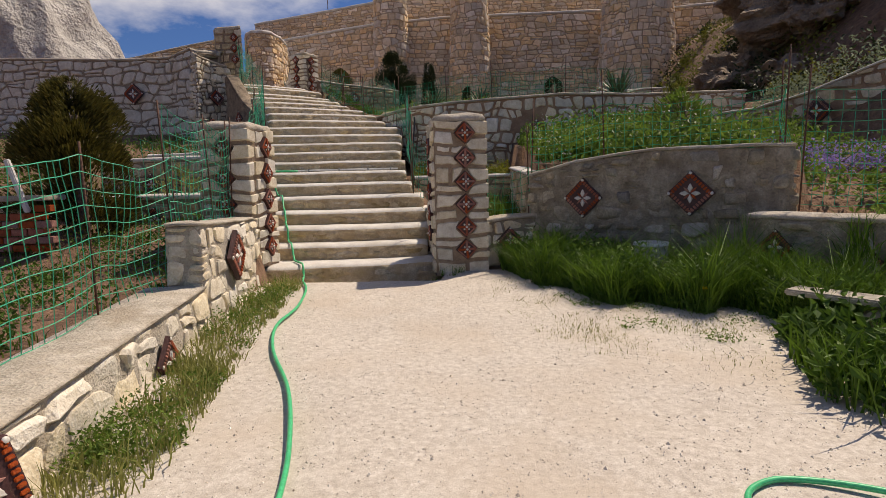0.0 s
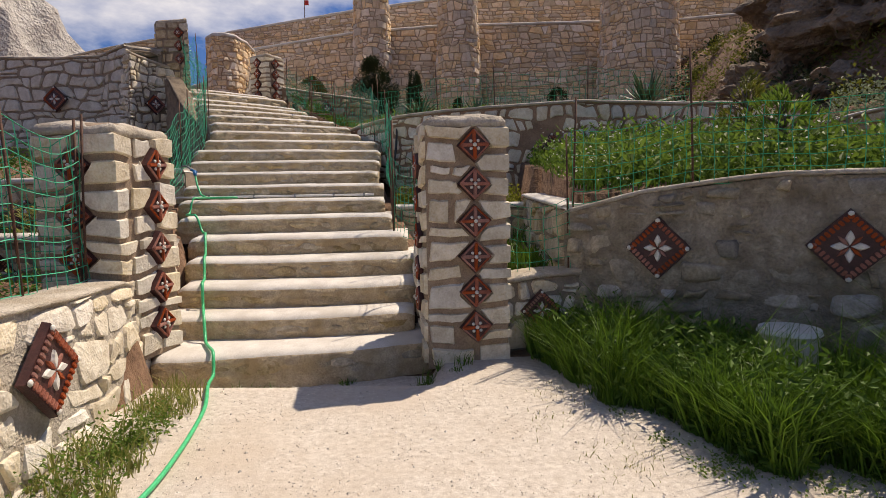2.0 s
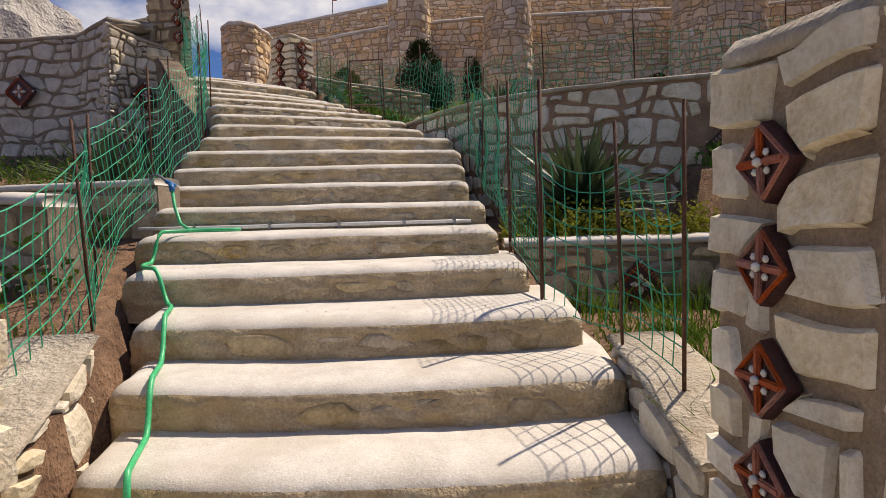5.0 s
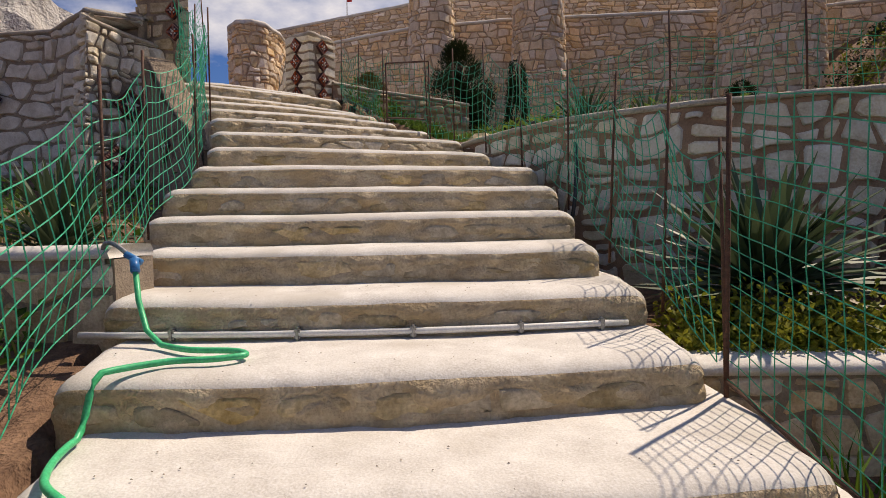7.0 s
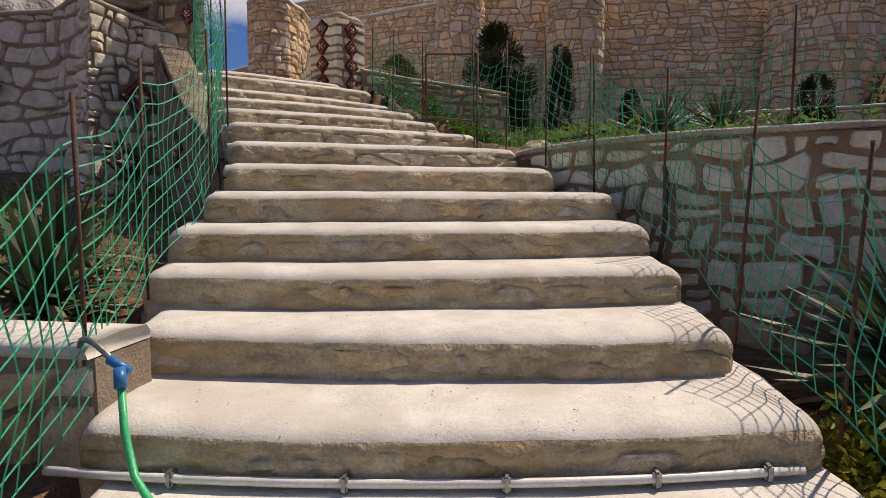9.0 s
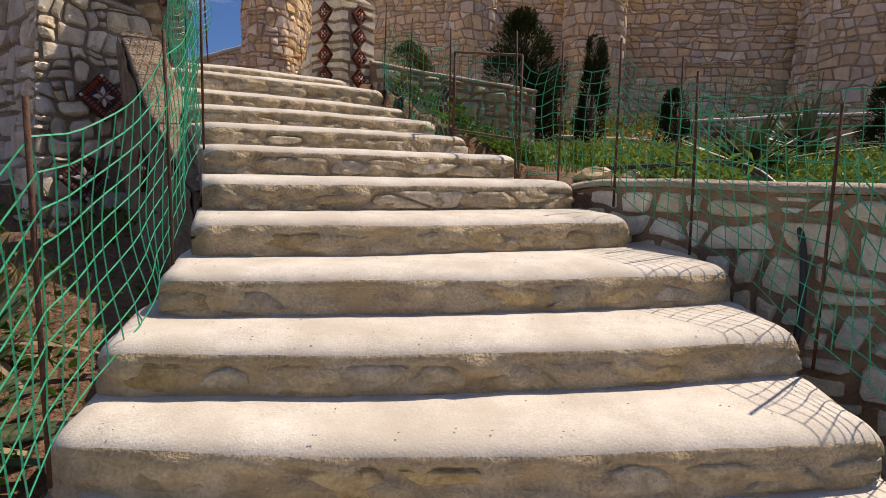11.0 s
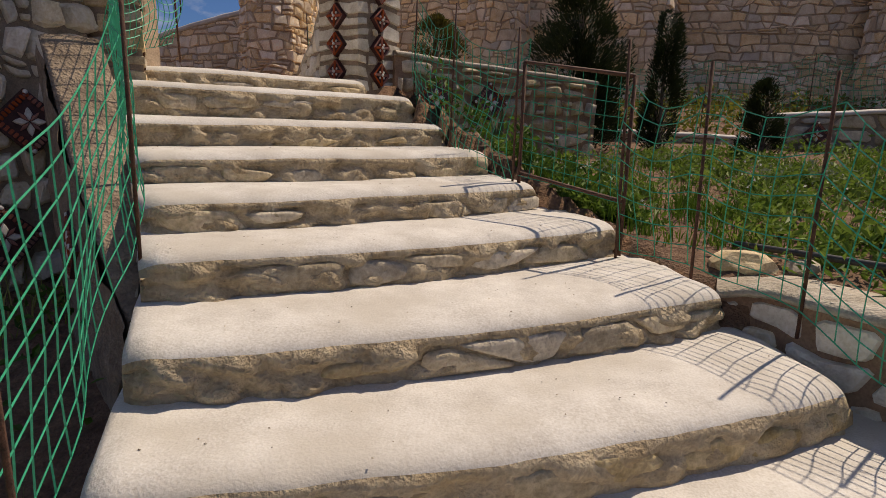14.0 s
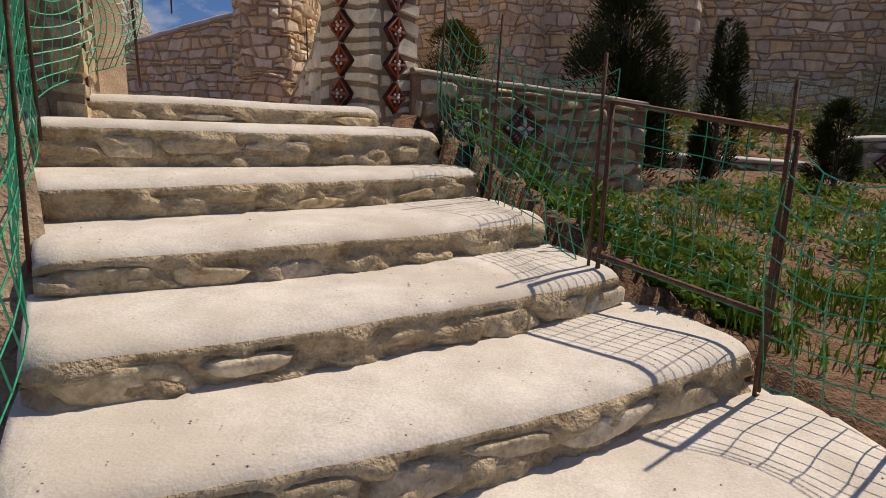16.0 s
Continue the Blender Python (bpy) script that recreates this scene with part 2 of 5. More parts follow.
def tube(points, radius, sides=6, closed_ends=True, vary=0.0):
    """Vertices and faces of a round bar along points."""
    pts = [Vector(p) for p in points]; vs, fs = [], []
    for i, p in enumerate(pts):
        d = (pts[min(i + 1, len(pts) - 1)] - pts[max(i - 1, 0)]).normalized()
        a = d.cross(Vector((0.13, 0.31, 0.94)) if abs(d.z) < 0.9 else Vector((1, 0.2, 0))).normalized(); b = d.cross(a)
        rr = radius * (1 + vary * random.uniform(-1, 1))
        for k in range(sides):
            w = 2 * math.pi * k / sides
            vs.append(p + (a * math.cos(w) + b * math.sin(w)) * rr)
    for i in range(len(pts) - 1):
        for k in range(sides):
            q = (k + 1) % sides
            fs.append((i * sides + k, i * sides + q, (i + 1) * sides + q, (i + 1) * sides + k))
    if closed_ends:
        fs.append(tuple(range(sides))[::-1]); n = (len(pts) - 1) * sides; fs.append(tuple(range(n, n + sides)))
    return vs, fs


def bar(name, points, radius, material, parent=None, sides=6, vary=0.0):
    vs, fs = tube(points, radius, sides, True, vary)
    return mesh_object(name, vs, fs, material, parent, smooth=True)


def smooth_path(points, n=8):
    """Catmull-Rom curve through points."""
    p = [Vector(points[0])] + [Vector(q) for q in points] + [Vector(points[-1])]; out = []
    for i in range(1, len(p) - 2):
        for k in range(n):
            t = k / n; a, b, c, d = p[i - 1], p[i], p[i + 1], p[i + 2]
            out.append(0.5 * ((2 * b) + (c - a) * t + (2 * a - 5 * b + 4 * c - d) * t * t + (3 * b - a - 3 * c + d) * t ** 3))
    return out + [p[-2]]


class Line:
    """A plan polyline with the bottom and top heights along it."""
    def __init__(self, pts):
        self.p = [Vector((a[0], a[1])) for a in pts]; self.z = [(a[2], a[3]) for a in pts]
        self.s = [0.0]
        for a, b in zip(self.p, self.p[1:]):
            self.s.append(self.s[-1] + (b - a).length)
        self.length = self.s[-1]

    def seg(self, u):
        u = min(max(u, 0), self.length - 1e-6)
        for i in range(len(self.p) - 1):
            if u <= self.s[i + 1]:
                return i, (u - self.s[i]) / (self.s[i + 1] - self.s[i])
        return len(self.p) - 2, 1.0

    def at(self, u):
        i, f = self.seg(u); return self.p[i].lerp(self.p[i + 1], f)

    def normal(self, u):
        i, f = self.seg(u); tot = Vector((0, 0))
        for j, w in ((i - 1, max(0, 0.5 - f)), (i, 0.5), (i + 1, max(0, f - 0.5))):
            if 0 <= j < len(self.p) - 1:
                d = (self.p[j + 1] - self.p[j]).normalized(); tot += Vector((d.y, -d.x)) * w
        return tot.normalized()

    def heights(self, u):
        i, f = self.seg(u); a, b = self.z[i], self.z[i + 1]
        return a[0] + (b[0] - a[0]) * f, a[1] + (b[1] - a[1]) * f

    def point(self, u, z, out, lean=0.0):
        q, n = self.at(u), self.normal(u); lo, hi = self.heights(u)
        o = out - lean * (z - lo)
        return Vector((q.x + n.x * o, q.y + n.y * o, z))


def clip(poly, px, py, nx, ny):
    """Keeps the side of a convex polygon where (p - P) . n <= 0."""
    out = []
    for i in range(len(poly)):
        a, b = poly[i], poly[(i + 1) % len(poly)]
        da, db = (a[0] - px) * nx + (a[1] - py) * ny, (b[0] - px) * nx + (b[1] - py) * ny
        if da <= 0:
            out.append(a)
        if (da < 0 < db) or (db < 0 < da):
            t = da / (da - db); out.append((a[0] + (b[0] - a[0]) * t, a[1] + (b[1] - a[1]) * t))
    return out


def cells(length, heights, cw, ch, rng, jitter=0.43):
    """Irregular stone outlines (u, z) that fill a wall face."""
    lo = min(heights(length * i / 20)[0] for i in range(21)); hi = max(heights(length * i / 20)[1] for i in range(21))
    nr, nc = max(1, round((hi - lo) / ch)), max(1, round(length / cw))
    seeds = {}
    for r in range(-1, nr + 1):
        for c in range(-1, nc + 1):
            seeds[r, c] = ((c + 0.5 + (0.5 if r % 2 else 0) + rng.uniform(-jitter, jitter)) * length / nc, lo + (r + 0.5 + rng.uniform(-jitter, jitter)) * (hi - lo) / nr)
    out = []
    for (r, c), (u, z) in seeds.items():
        if not 0 <= u <= length:
            continue
        b, t = heights(u)
        if not b - 0.02 < z < t + 0.02:
            continue
        poly = [(u - cw * 2, z - ch * 2), (u + cw * 2, z - ch * 2), (u + cw * 2, z + ch * 2), (u - cw * 2, z + ch * 2)]
        asp = ch / cw
        for dr in (-2, -1, 0, 1, 2):
            for dc in (-2, -1, 0, 1, 2):
                o = seeds.get((r + dr, c + dc))
                if o and (dr or dc):
                    dx, dz = (o[0] - u) * asp * asp, o[1] - z
                    poly = clip(poly, (o[0] + u) / 2, (o[1] + z) / 2, dx, dz)
        poly = clip(poly, 0, 0, -1, 0); poly = clip(poly, length, 0, 1, 0)
        e = 0.05; s = (heights(min(u + e, length))[1] - heights(max(u - e, 0))[1]) / (min(u + e, length) - max(u - e, 0))
        poly = clip(poly, u, t, -s, 1)
        s = (heights(min(u + e, length))[0] - heights(max(u - e, 0))[0]) / (min(u + e, length) - max(u - e, 0))
        poly = clip(poly, u, b, s, -1)
        if len(poly) > 2:
            out.append(poly)
    return out


def courses(length, heights, cw, ch, rng):
    """Outlines (u, z) of roughly squared stones laid in wavy, uneven courses."""
    lo = min(heights(length * i / 20)[0] for i in range(21)); hi = max(heights(length * i / 20)[1] for i in range(21))
    nr = max(1, round((hi - lo) / ch)); tall = [rng.uniform(0.6, 1.4) for _ in range(nr)]; total = sum(tall)
    zs = [lo + (hi - lo) * sum(tall[:r]) / total for r in range(nr + 1)]; salt = rng.uniform(0, 90); e = 0.05; out = []

    def bed(r, u):
        return zs[r] + ch * (0.55 * noise.noise(Vector((u / cw * 0.55, r * 3.7, salt))) + 0.32 * noise.noise(Vector((u / cw * 1.7, r * 5.1, salt + 9))))
    for r in range(nr):
        u = -rng.uniform(0, cw); tilt = rng.uniform(-0.2, 0.2) * cw
        while u < length:
            w = cw * rng.choice((0.5, 0.75, 0.95, 1.15, 1.5)) * rng.uniform(0.85, 1.15); nt = rng.uniform(-0.2, 0.2) * cw; v = u + w
            low = [(u - tilt, bed(r, u - tilt)), (u + w * 0.5, bed(r, u + w * 0.5)), (v - nt, bed(r, v - nt))]
            top = [(v + nt, bed(r + 1, v + nt)), (u + w * 0.5, bed(r + 1, u + w * 0.5)), (u + tilt, bed(r + 1, u + tilt))]
            polys = [low + top]
            if rng.random() < 0.16:                       # two thin stones in place of one
                f = rng.uniform(0.4, 0.6); cut = [(a[0] + (b[0] - a[0]) * f, a[1] + (b[1] - a[1]) * f) for a, b in zip(low, top[::-1])]
                polys = [low + cut[::-1], cut + top]
            u, tilt = v, nt
            for poly in polys:
                poly = clip(poly, 0, 0, -1, 0); poly = clip(poly, length, 0, 1, 0)
                if len(poly) < 3:
                    continue
                cu = sum(p[0] for p in poly) / len(poly); b, t = heights(cu); a0, a1 = max(cu - e, 0), min(cu + e, length)
                poly = clip(poly, cu, t, -(heights(a1)[1] - heights(a0)[1]) / (a1 - a0), 1)
                poly = clip(poly, cu, b, (heights(a1)[0] - heights(a0)[0]) / (a1 - a0), -1) if len(poly) > 2 else poly
                if len(poly) > 2:
                    out.append(poly)
    return out


def stone_shell(poly, gap, depth, rng, place, rounded=True):
    """One stone: an outline pulled in by the joint, a bevel and a slightly domed face."""
    cx, cy = sum(p[0] for p in poly) / len(poly), sum(p[1] for p in poly) / len(poly)
    size = max(max(p[0] for p in poly) - min(p[0] for p in poly), 0.01); tall = max(max(p[1] for p in poly) - min(p[1] for p in poly), 0.01)
    if size < gap * 3 or tall < gap * 3:
        return None
    ring = []; c = rng.uniform(0.10, 0.24)
    for i, p in enumerate(poly):
        q = poly[(i + 1) % len(poly)]
        if rounded:
            ring += [(p[0] * (1 - c) + q[0] * c, p[1] * (1 - c) + q[1] * c), (p[0] * c + q[0] * (1 - c), p[1] * c + q[1] * (1 - c))]
        else:
            ring.append(p)
    gx_, gy_ = gap * rng.uniform(0.5, 1.7), gap * rng.uniform(0.5, 1.7)
    fx, fy = 1 - 2 * gx_ / size, 1 - 2 * gy_ / tall
    base = [(cx + (x - cx) * fx * rng.uniform(0.95, 1.03), cy + (y - cy) * fy * rng.uniform(0.95, 1.03)) for x, y in ring]
    bev = min(0.20, 0.8 * depth / min(size, tall))
    d = depth * rng.uniform(0.5, 1.35); tx, ty = rng.uniform(-0.5, 0.5) * d / size, rng.uniform(-0.5, 0.5) * d / tall
    levels = [(1.0, None), (1 - bev, 0.85)] + ([(0.55, 1.0)] if rounded else [])
    n = len(ring); vs = []
    for sc, lift in levels:
        for x, y in base:
            px_, py_ = cx + (x - cx) * sc, cy + (y - cy) * sc
            vs.append(place(px_, py_, -0.012 if lift is None else d * lift * (rng.uniform(0.78, 1.15) if lift < 1 else rng.uniform(0.94, 1.08)) + tx * (px_ - cx) * 2 + ty * (py_ - cy) * 2))
    vs.append(place(cx, cy, d * rng.uniform(0.97, 1.05)))
    fs = []; last = (len(levels) - 1) * n
    for i in range(n):
        j = (i + 1) % n
        for r in range(len(levels) - 1):
            fs.append((r * n + i, r * n + j, r * n + n + j, r * n + n + i))
        fs.append((last + i, last + j, len(vs) - 1))
    return vs, fs


def stone_wall(name, pts, label, thick=0.35, cw=0.34, ch=0.24, gap=0.012, depth=0.03, lean=0.0, stone=STONE, mortar=MORTAR,
               cap=0.05, cap_mat=CONCRETE, pieces=True, rounded=True, seed=1, skip=(), relief=0.0, keep=1.0, cap_over=0.03, soft=False):
    """A masonry wall: mortar body, stones on the face to the right of its direction, rounded coping."""
    rng = random.Random(seed); ln = Line(pts)
    root = thing(name, label, "wall", kind="structure")
    n = max(2, int(ln.length / 0.25)); us = sorted({ln.length * i / n for i in range(n + 1)} | set(ln.s)); vs, fs = [], []
    for u in us:
        lo, hi = ln.heights(u)
        vs += [ln.point(u, lo, 0, lean), ln.point(u, hi, 0, lean), ln.point(u, hi, -thick, lean), ln.point(u, lo, -thick, lean)]
    for i in range(len(us) - 1):
        for a, b in ((0, 1), (1, 2), (2, 3), (3, 0)):
            fs.append((i * 4 + a, i * 4 + 4 + a, i * 4 + 4 + b, i * 4 + b))
    fs += [(0, 1, 2, 3), tuple((len(us) - 1) * 4 + k for k in (3, 2, 1, 0))]
    mesh_object("wall_core", vs, fs, mortar, root)
    if relief:                                            # hand-smeared render, uneven and lumpy
        nu, nz = max(2, int(ln.length / 0.045)), 24; vs, fs = [], []
        for i in range(nu + 1):
            u = ln.length * i / nu; lo, hi = ln.heights(u)
            for j in range(nz + 1):
                z = lo + (hi - lo) * j / nz; q = Vector((u, z, seed * 2.3))
                dd = noise.voronoi(q * 3.6)[0]; w = relief * (0.5 * noise.noise(q * 2.2) + 0.45 * noise.noise(q * 6.5) + 0.25 * noise.noise(q * 15) + 0.9 * min(0.45, dd[1] - dd[0]))
                vs.append(ln.point(u, z, 0.004 + max(0, w + relief * 0.2), lean))
        for i in range(nu):
            fs += [(i * (nz + 1) + j, (i + 1) * (nz + 1) + j, (i + 1) * (nz + 1) + j + 1, i * (nz + 1) + j + 1) for j in range(nz)]
        mesh_object("render_coat", vs, fs, mortar, root, smooth=True)
    if cap:
        prof = [(cap_over, 0.0), (cap_over + 0.012, cap * 0.5), (cap_over - 0.02, cap * 0.95), (-thick * 0.5, cap * 1.15), (-thick + 0.01, cap), (-thick - 0.012, cap * 0.5), (-thick - 0.01, 0.0)]
        vs, fs = [], []; fine = [ln.length * i / (n * 2) for i in range(n * 2 + 1)]
        for u in fine:
            hi = ln.heights(u)[1]; w = noise.noise(Vector((u * 2.1, seed * 3.7, 0))) * 0.018
            for o, z in prof:
                q = ln.point(u, hi, o + w, lean); vs.append((q.x, q.y, hi + 0.003 + z + w * 0.7))
        m = len(prof)
        for i in range(len(fine) - 1):
            fs += [(i * m + k, i * m + k + 1, i * m + m + k + 1, i * m + m + k) for k in range(m - 1)]
            fs.append((i * m + m - 1, i * m, i * m + m, i * m + m + m - 1))
        fs += [tuple(range(m)), tuple((len(fine) - 1) * m + k for k in range(m))[::-1]]
        mesh_object("coping", vs, fs, cap_mat, root, smooth=True)
    allv, allf, count = [], [], 0
    for poly in courses(ln.length, ln.heights, cw, ch, rng):
        cu, cz = sum(p[0] for p in poly) / len(poly), sum(p[1] for p in poly) / len(poly)
        if any(abs(cu - u) / r + abs(cz - z) / r < 1.15 for u, z, r in skip) or rng.random() > keep:
            continue
        sh = stone_shell(poly, gap, depth, rng, lambda u, z, o: ln.point(u, z, o, lean), rounded)
        if not sh:
            continue
        if pieces and count < 300:
            mesh_object("stone", sh[0], sh[1], stone, root, smooth=soft); count += 1
        else:
            k = len(allv); allv += sh[0]; allf += [tuple(i + k for i in f) for f in sh[1]]
    if allv:
        tagged(mesh_object("stones", allv, allf, stone, root), kind="stuff")
    return root, ln


def box_bm(sx, sy, sz, bevel=0.0):
    bm = bmesh.new(); bmesh.ops.create_cube(bm, size=1.0, matrix=Matrix.Diagonal((sx, sy, sz, 1)))
    if bevel:
        bmesh.ops.bevel(bm, geom=bm.edges[:], offset=bevel, segments=2, affect="EDGES")
    return bm


# ---- plan of the stairs ----
RISE = 0.2
TOP = [RISE * (i + 1) for i in range(15)] + [3.175, 3.345, 3.525, 3.76, 3.90]
LEFT = [(-1.55, 7.47), (-1.77, 8.05), (-1.79, 8.45), (-1.91, 8.88), (-2.06, 9.31), (-2.40, 9.80), (-2.62, 10.32), (-2.86, 10.98), (-3.04, 11.52), (-3.22, 11.95),
        (-3.26, 12.27), (-3.25, 12.68), (-3.30, 13.08), (-3.45, 13.50), (-3.65, 13.93), (-3.87, 14.30), (-4.15, 14.70), (-4.52, 15.10), (-4.88, 15.55), (-5.05, 16.02)]
RIGHT = [(0.62, 8.02), (0.42, 8.24), (0.42, 8.60), (0.40, 9.06), (0.28, 9.50), (0.06, 10.08), (-0.10, 10.72), (-0.18, 11.28), (-0.32, 11.76), (-0.36, 12.38),
         (-0.40, 12.92), (-0.50, 13.45), (-0.89, 14.12), (-1.18, 14.68), (-1.58, 15.32), (-2.03, 15.72), (-2.36, 16.18), (-2.76, 16.82), (-3.06, 17.02), (-3.55, 17.30)]


def side_of_stairs(x, y):
    """How far a point lies right (+) or left (-) of the flight; 0 on it. And the flight's height there."""
    def inter(pts):
        if y <= pts[0][1]:
            return pts[0][0], 0.0
        for i in range(len(pts) - 1):
            if y <= pts[i + 1][1]:
                f = (y - pts[i][1]) / (pts[i + 1][1] - pts[i][1]); return pts[i][0] + (pts[i + 1][0] - pts[i][0]) * f, i + 1 + f
        return pts[-1][0], 20.0
    xl, kl = inter(LEFT); xr, kr = inter(RIGHT)
    if x > xr:
        return x - xr, kr * RISE
    if x < xl:
        return x - xl, kl * RISE
    f = (x - xl) / max(xr - xl, 0.01)
    return 0.0, (kl + (kr - kl) * f) * RISE


# ---- ground ----
def sstep(a, b, v):
    t = min(max((v - a) / (b - a), 0), 1); return t * t * (3 - 2 * t)


def mid_wall_y(x):
    pts = [(-1.15, 14.75), (-0.27, 13.55), (0.52, 13.0), (1.4, 12.76), (2.8, 12.6), (4.8, 13.2), (7.0, 14.0), (12, 16)]
    for a, b in zip(pts, pts[1:]):
        if x <= b[0]:
            return a[1] + (b[1] - a[1]) * max(0, (x - a[0])) / (b[0] - a[0])
    return 16


def front_wall_y(x):
    """The line of the lower retaining walls on the right."""
    if x < 1.85:
        return 8.16
    return 8.13 - (x - 1.85) * 0.583 if x < 4.25 else 6.73


def ground_height(x, y):
    side, hs = side_of_stairs(x, y)
    plaza = 0.022 * (y - 5.6)
    if 7.3 < y < 18 and side == 0:
        return max(-0.1, hs - 0.55)
    if 8.4 < y < 17.3 and 0 < side < 0.25 and (y < 11 or y > 14.7):
        return hs - 0.12 if y > 11 else max(hs - 0.35, 0.5)
    if side > 0 or y < 7.3 and x > -1.0 or y >= 17.3 and x > -3.5:
        my, fy = mid_wall_y(x) + 0.2, front_wall_y(x) + 0.26
        if y > my and x > -1.3 or y > 14.8:
            z = 2.78 + 0.085 * max(0, y - 14.5) + 0.03 * max(0, y - 20)
            z += max(0, hs - 0.12 - z) * math.exp(-max(side, 0) / 0.3) if 0 < side < 2 and y < 17.5 else 0
            z += sstep(8.0, 12, x) * 2.0 + max(0, x - 9) * 0.32 + max(0, x - 7) * 0.1 * sstep(10, 20, y)
            return min(z, 40)
        if y > fy and x < 1.85 + (y - 8.1) * 0.05 and y < 11.16:
            return 0.62 + 0.05 * (y - 8.3)
        if y > fy and x < 1.85 and y >= 11.16:
            return 1.2 + 0.08 * (y - 11)
        if y > fy and x > 4.55 + max(0, y - 7) * 0.12:
            return min(0.78 + 0.26 * (y - 6.73), 1.9) + sstep(6.7, 7.6, x) * 0.9
        if y > fy:
            z = 1.36 + 0.13 * (y - fy) + max(0, x - 4.2) * 0.05
            return z + sstep(5.8, 7.0, x) * 0.3 + (sstep(6.6, 7.4, x) * 0.9 + max(0, x - 7) * 0.3 if x > 6.2 else 0)
        if x > 3.9 and y > 5.2 - 0 * x:
            return plaza + 0.7 * sstep(4.0, 4.3, x) * sstep(5.3, 5.6, y)
        return plaza + max(0, x - 5) * 0.12
    # left of the stairs
    edge = -1.30 if y > 5.3 else -1.30 + (5.3 - y) * 0.155
    if y < 7.3 and x > edge - 0.12:
        return plaza
    z = 0.22 if y < 6 else 0.22 + 0.35 * sstep(6, 7.6, y)
    if y > 7.6:
        z = 0.57 + (y - 7.6) * 0.225
    z += max(0, -4.5 - x) * 0.04
    if y > 16.5 and x < -5.0:
        return 3.62 + max(0, y - 18) * 0.02 + max(0, y - 45) * 0.12
    if y > 16.0 and x > -5.0:
        return 3.75 + max(0, y - 18) * 0.07
    return z


def axis(a, b, step, far):
    mid = list(np.arange(a, b + step / 2, step)); out, d = [], step
    x = b
    while x < far:
        d *= 1.35; x += d; out.append(x)
    low, d, x = [], step, a
    while x > -far:
        d *= 1.35; x -= d; low.append(x)
    return low[::-1] + mid + out


gx, gy = axis(-9, 9, 0.11, 700), axis(-2, 23, 0.11, 700)
gv = []
for y in gy:
    for x in gx:
        z = ground_height(x, min(y, 60)) + 0.02 * noise.noise(Vector((x * 1.3, y * 1.3, 0))) + 0.006 * noise.noise(Vector((x * 7, y * 7, 3)))
        gv.append((x, y, z))
nx = len(gx)
gf = [(j * nx + i, j * nx + i + 1, (j + 1) * nx + i + 1, (j + 1) * nx + i) for j in range(len(gy) - 1) for i in range(nx - 1)]
ground = mesh_object("ground", gv, gf, GRAVEL, smooth=True)
ground.data.materials.append(SOIL)
soil = []
for j in range(len(gy) - 1):
    for i in range(nx - 1):
        x, y = gx[i], gy[j]
        edge = -1.30 if y > 5.3 else -1.30 + (5.3 - y) * 0.155
        path = -5 < y < 7.9 and edge - 0.2 < x < 9 and y < front_wall_y(x) + 0.15
        soil.append(0 if path else 1)
ground.data.polygons.foreach_set("material_index", soil)
tagged(ground, "pale packed gravel path and dark garden soil", "ground", kind="structure")


# ---- stairs ----
stairs = thing("stairs", "curving outdoor stairs of stone and pale cement", "stairs", kind="structure")


def step_nose(k, f, bow=0.10):
    a, b = Vector(LEFT[k]), Vector(RIGHT[k]); d = b - a; n = Vector((d.y, -d.x)).normalized()
    return a.lerp(b, f) + n * (bow * 4 * f * (1 - f)), n, d.length


def batter(drop):
    """How far the riser swells out below the lip."""
    return 0.012 * min(max((drop - 0.07) / 0.13, 0), 1)


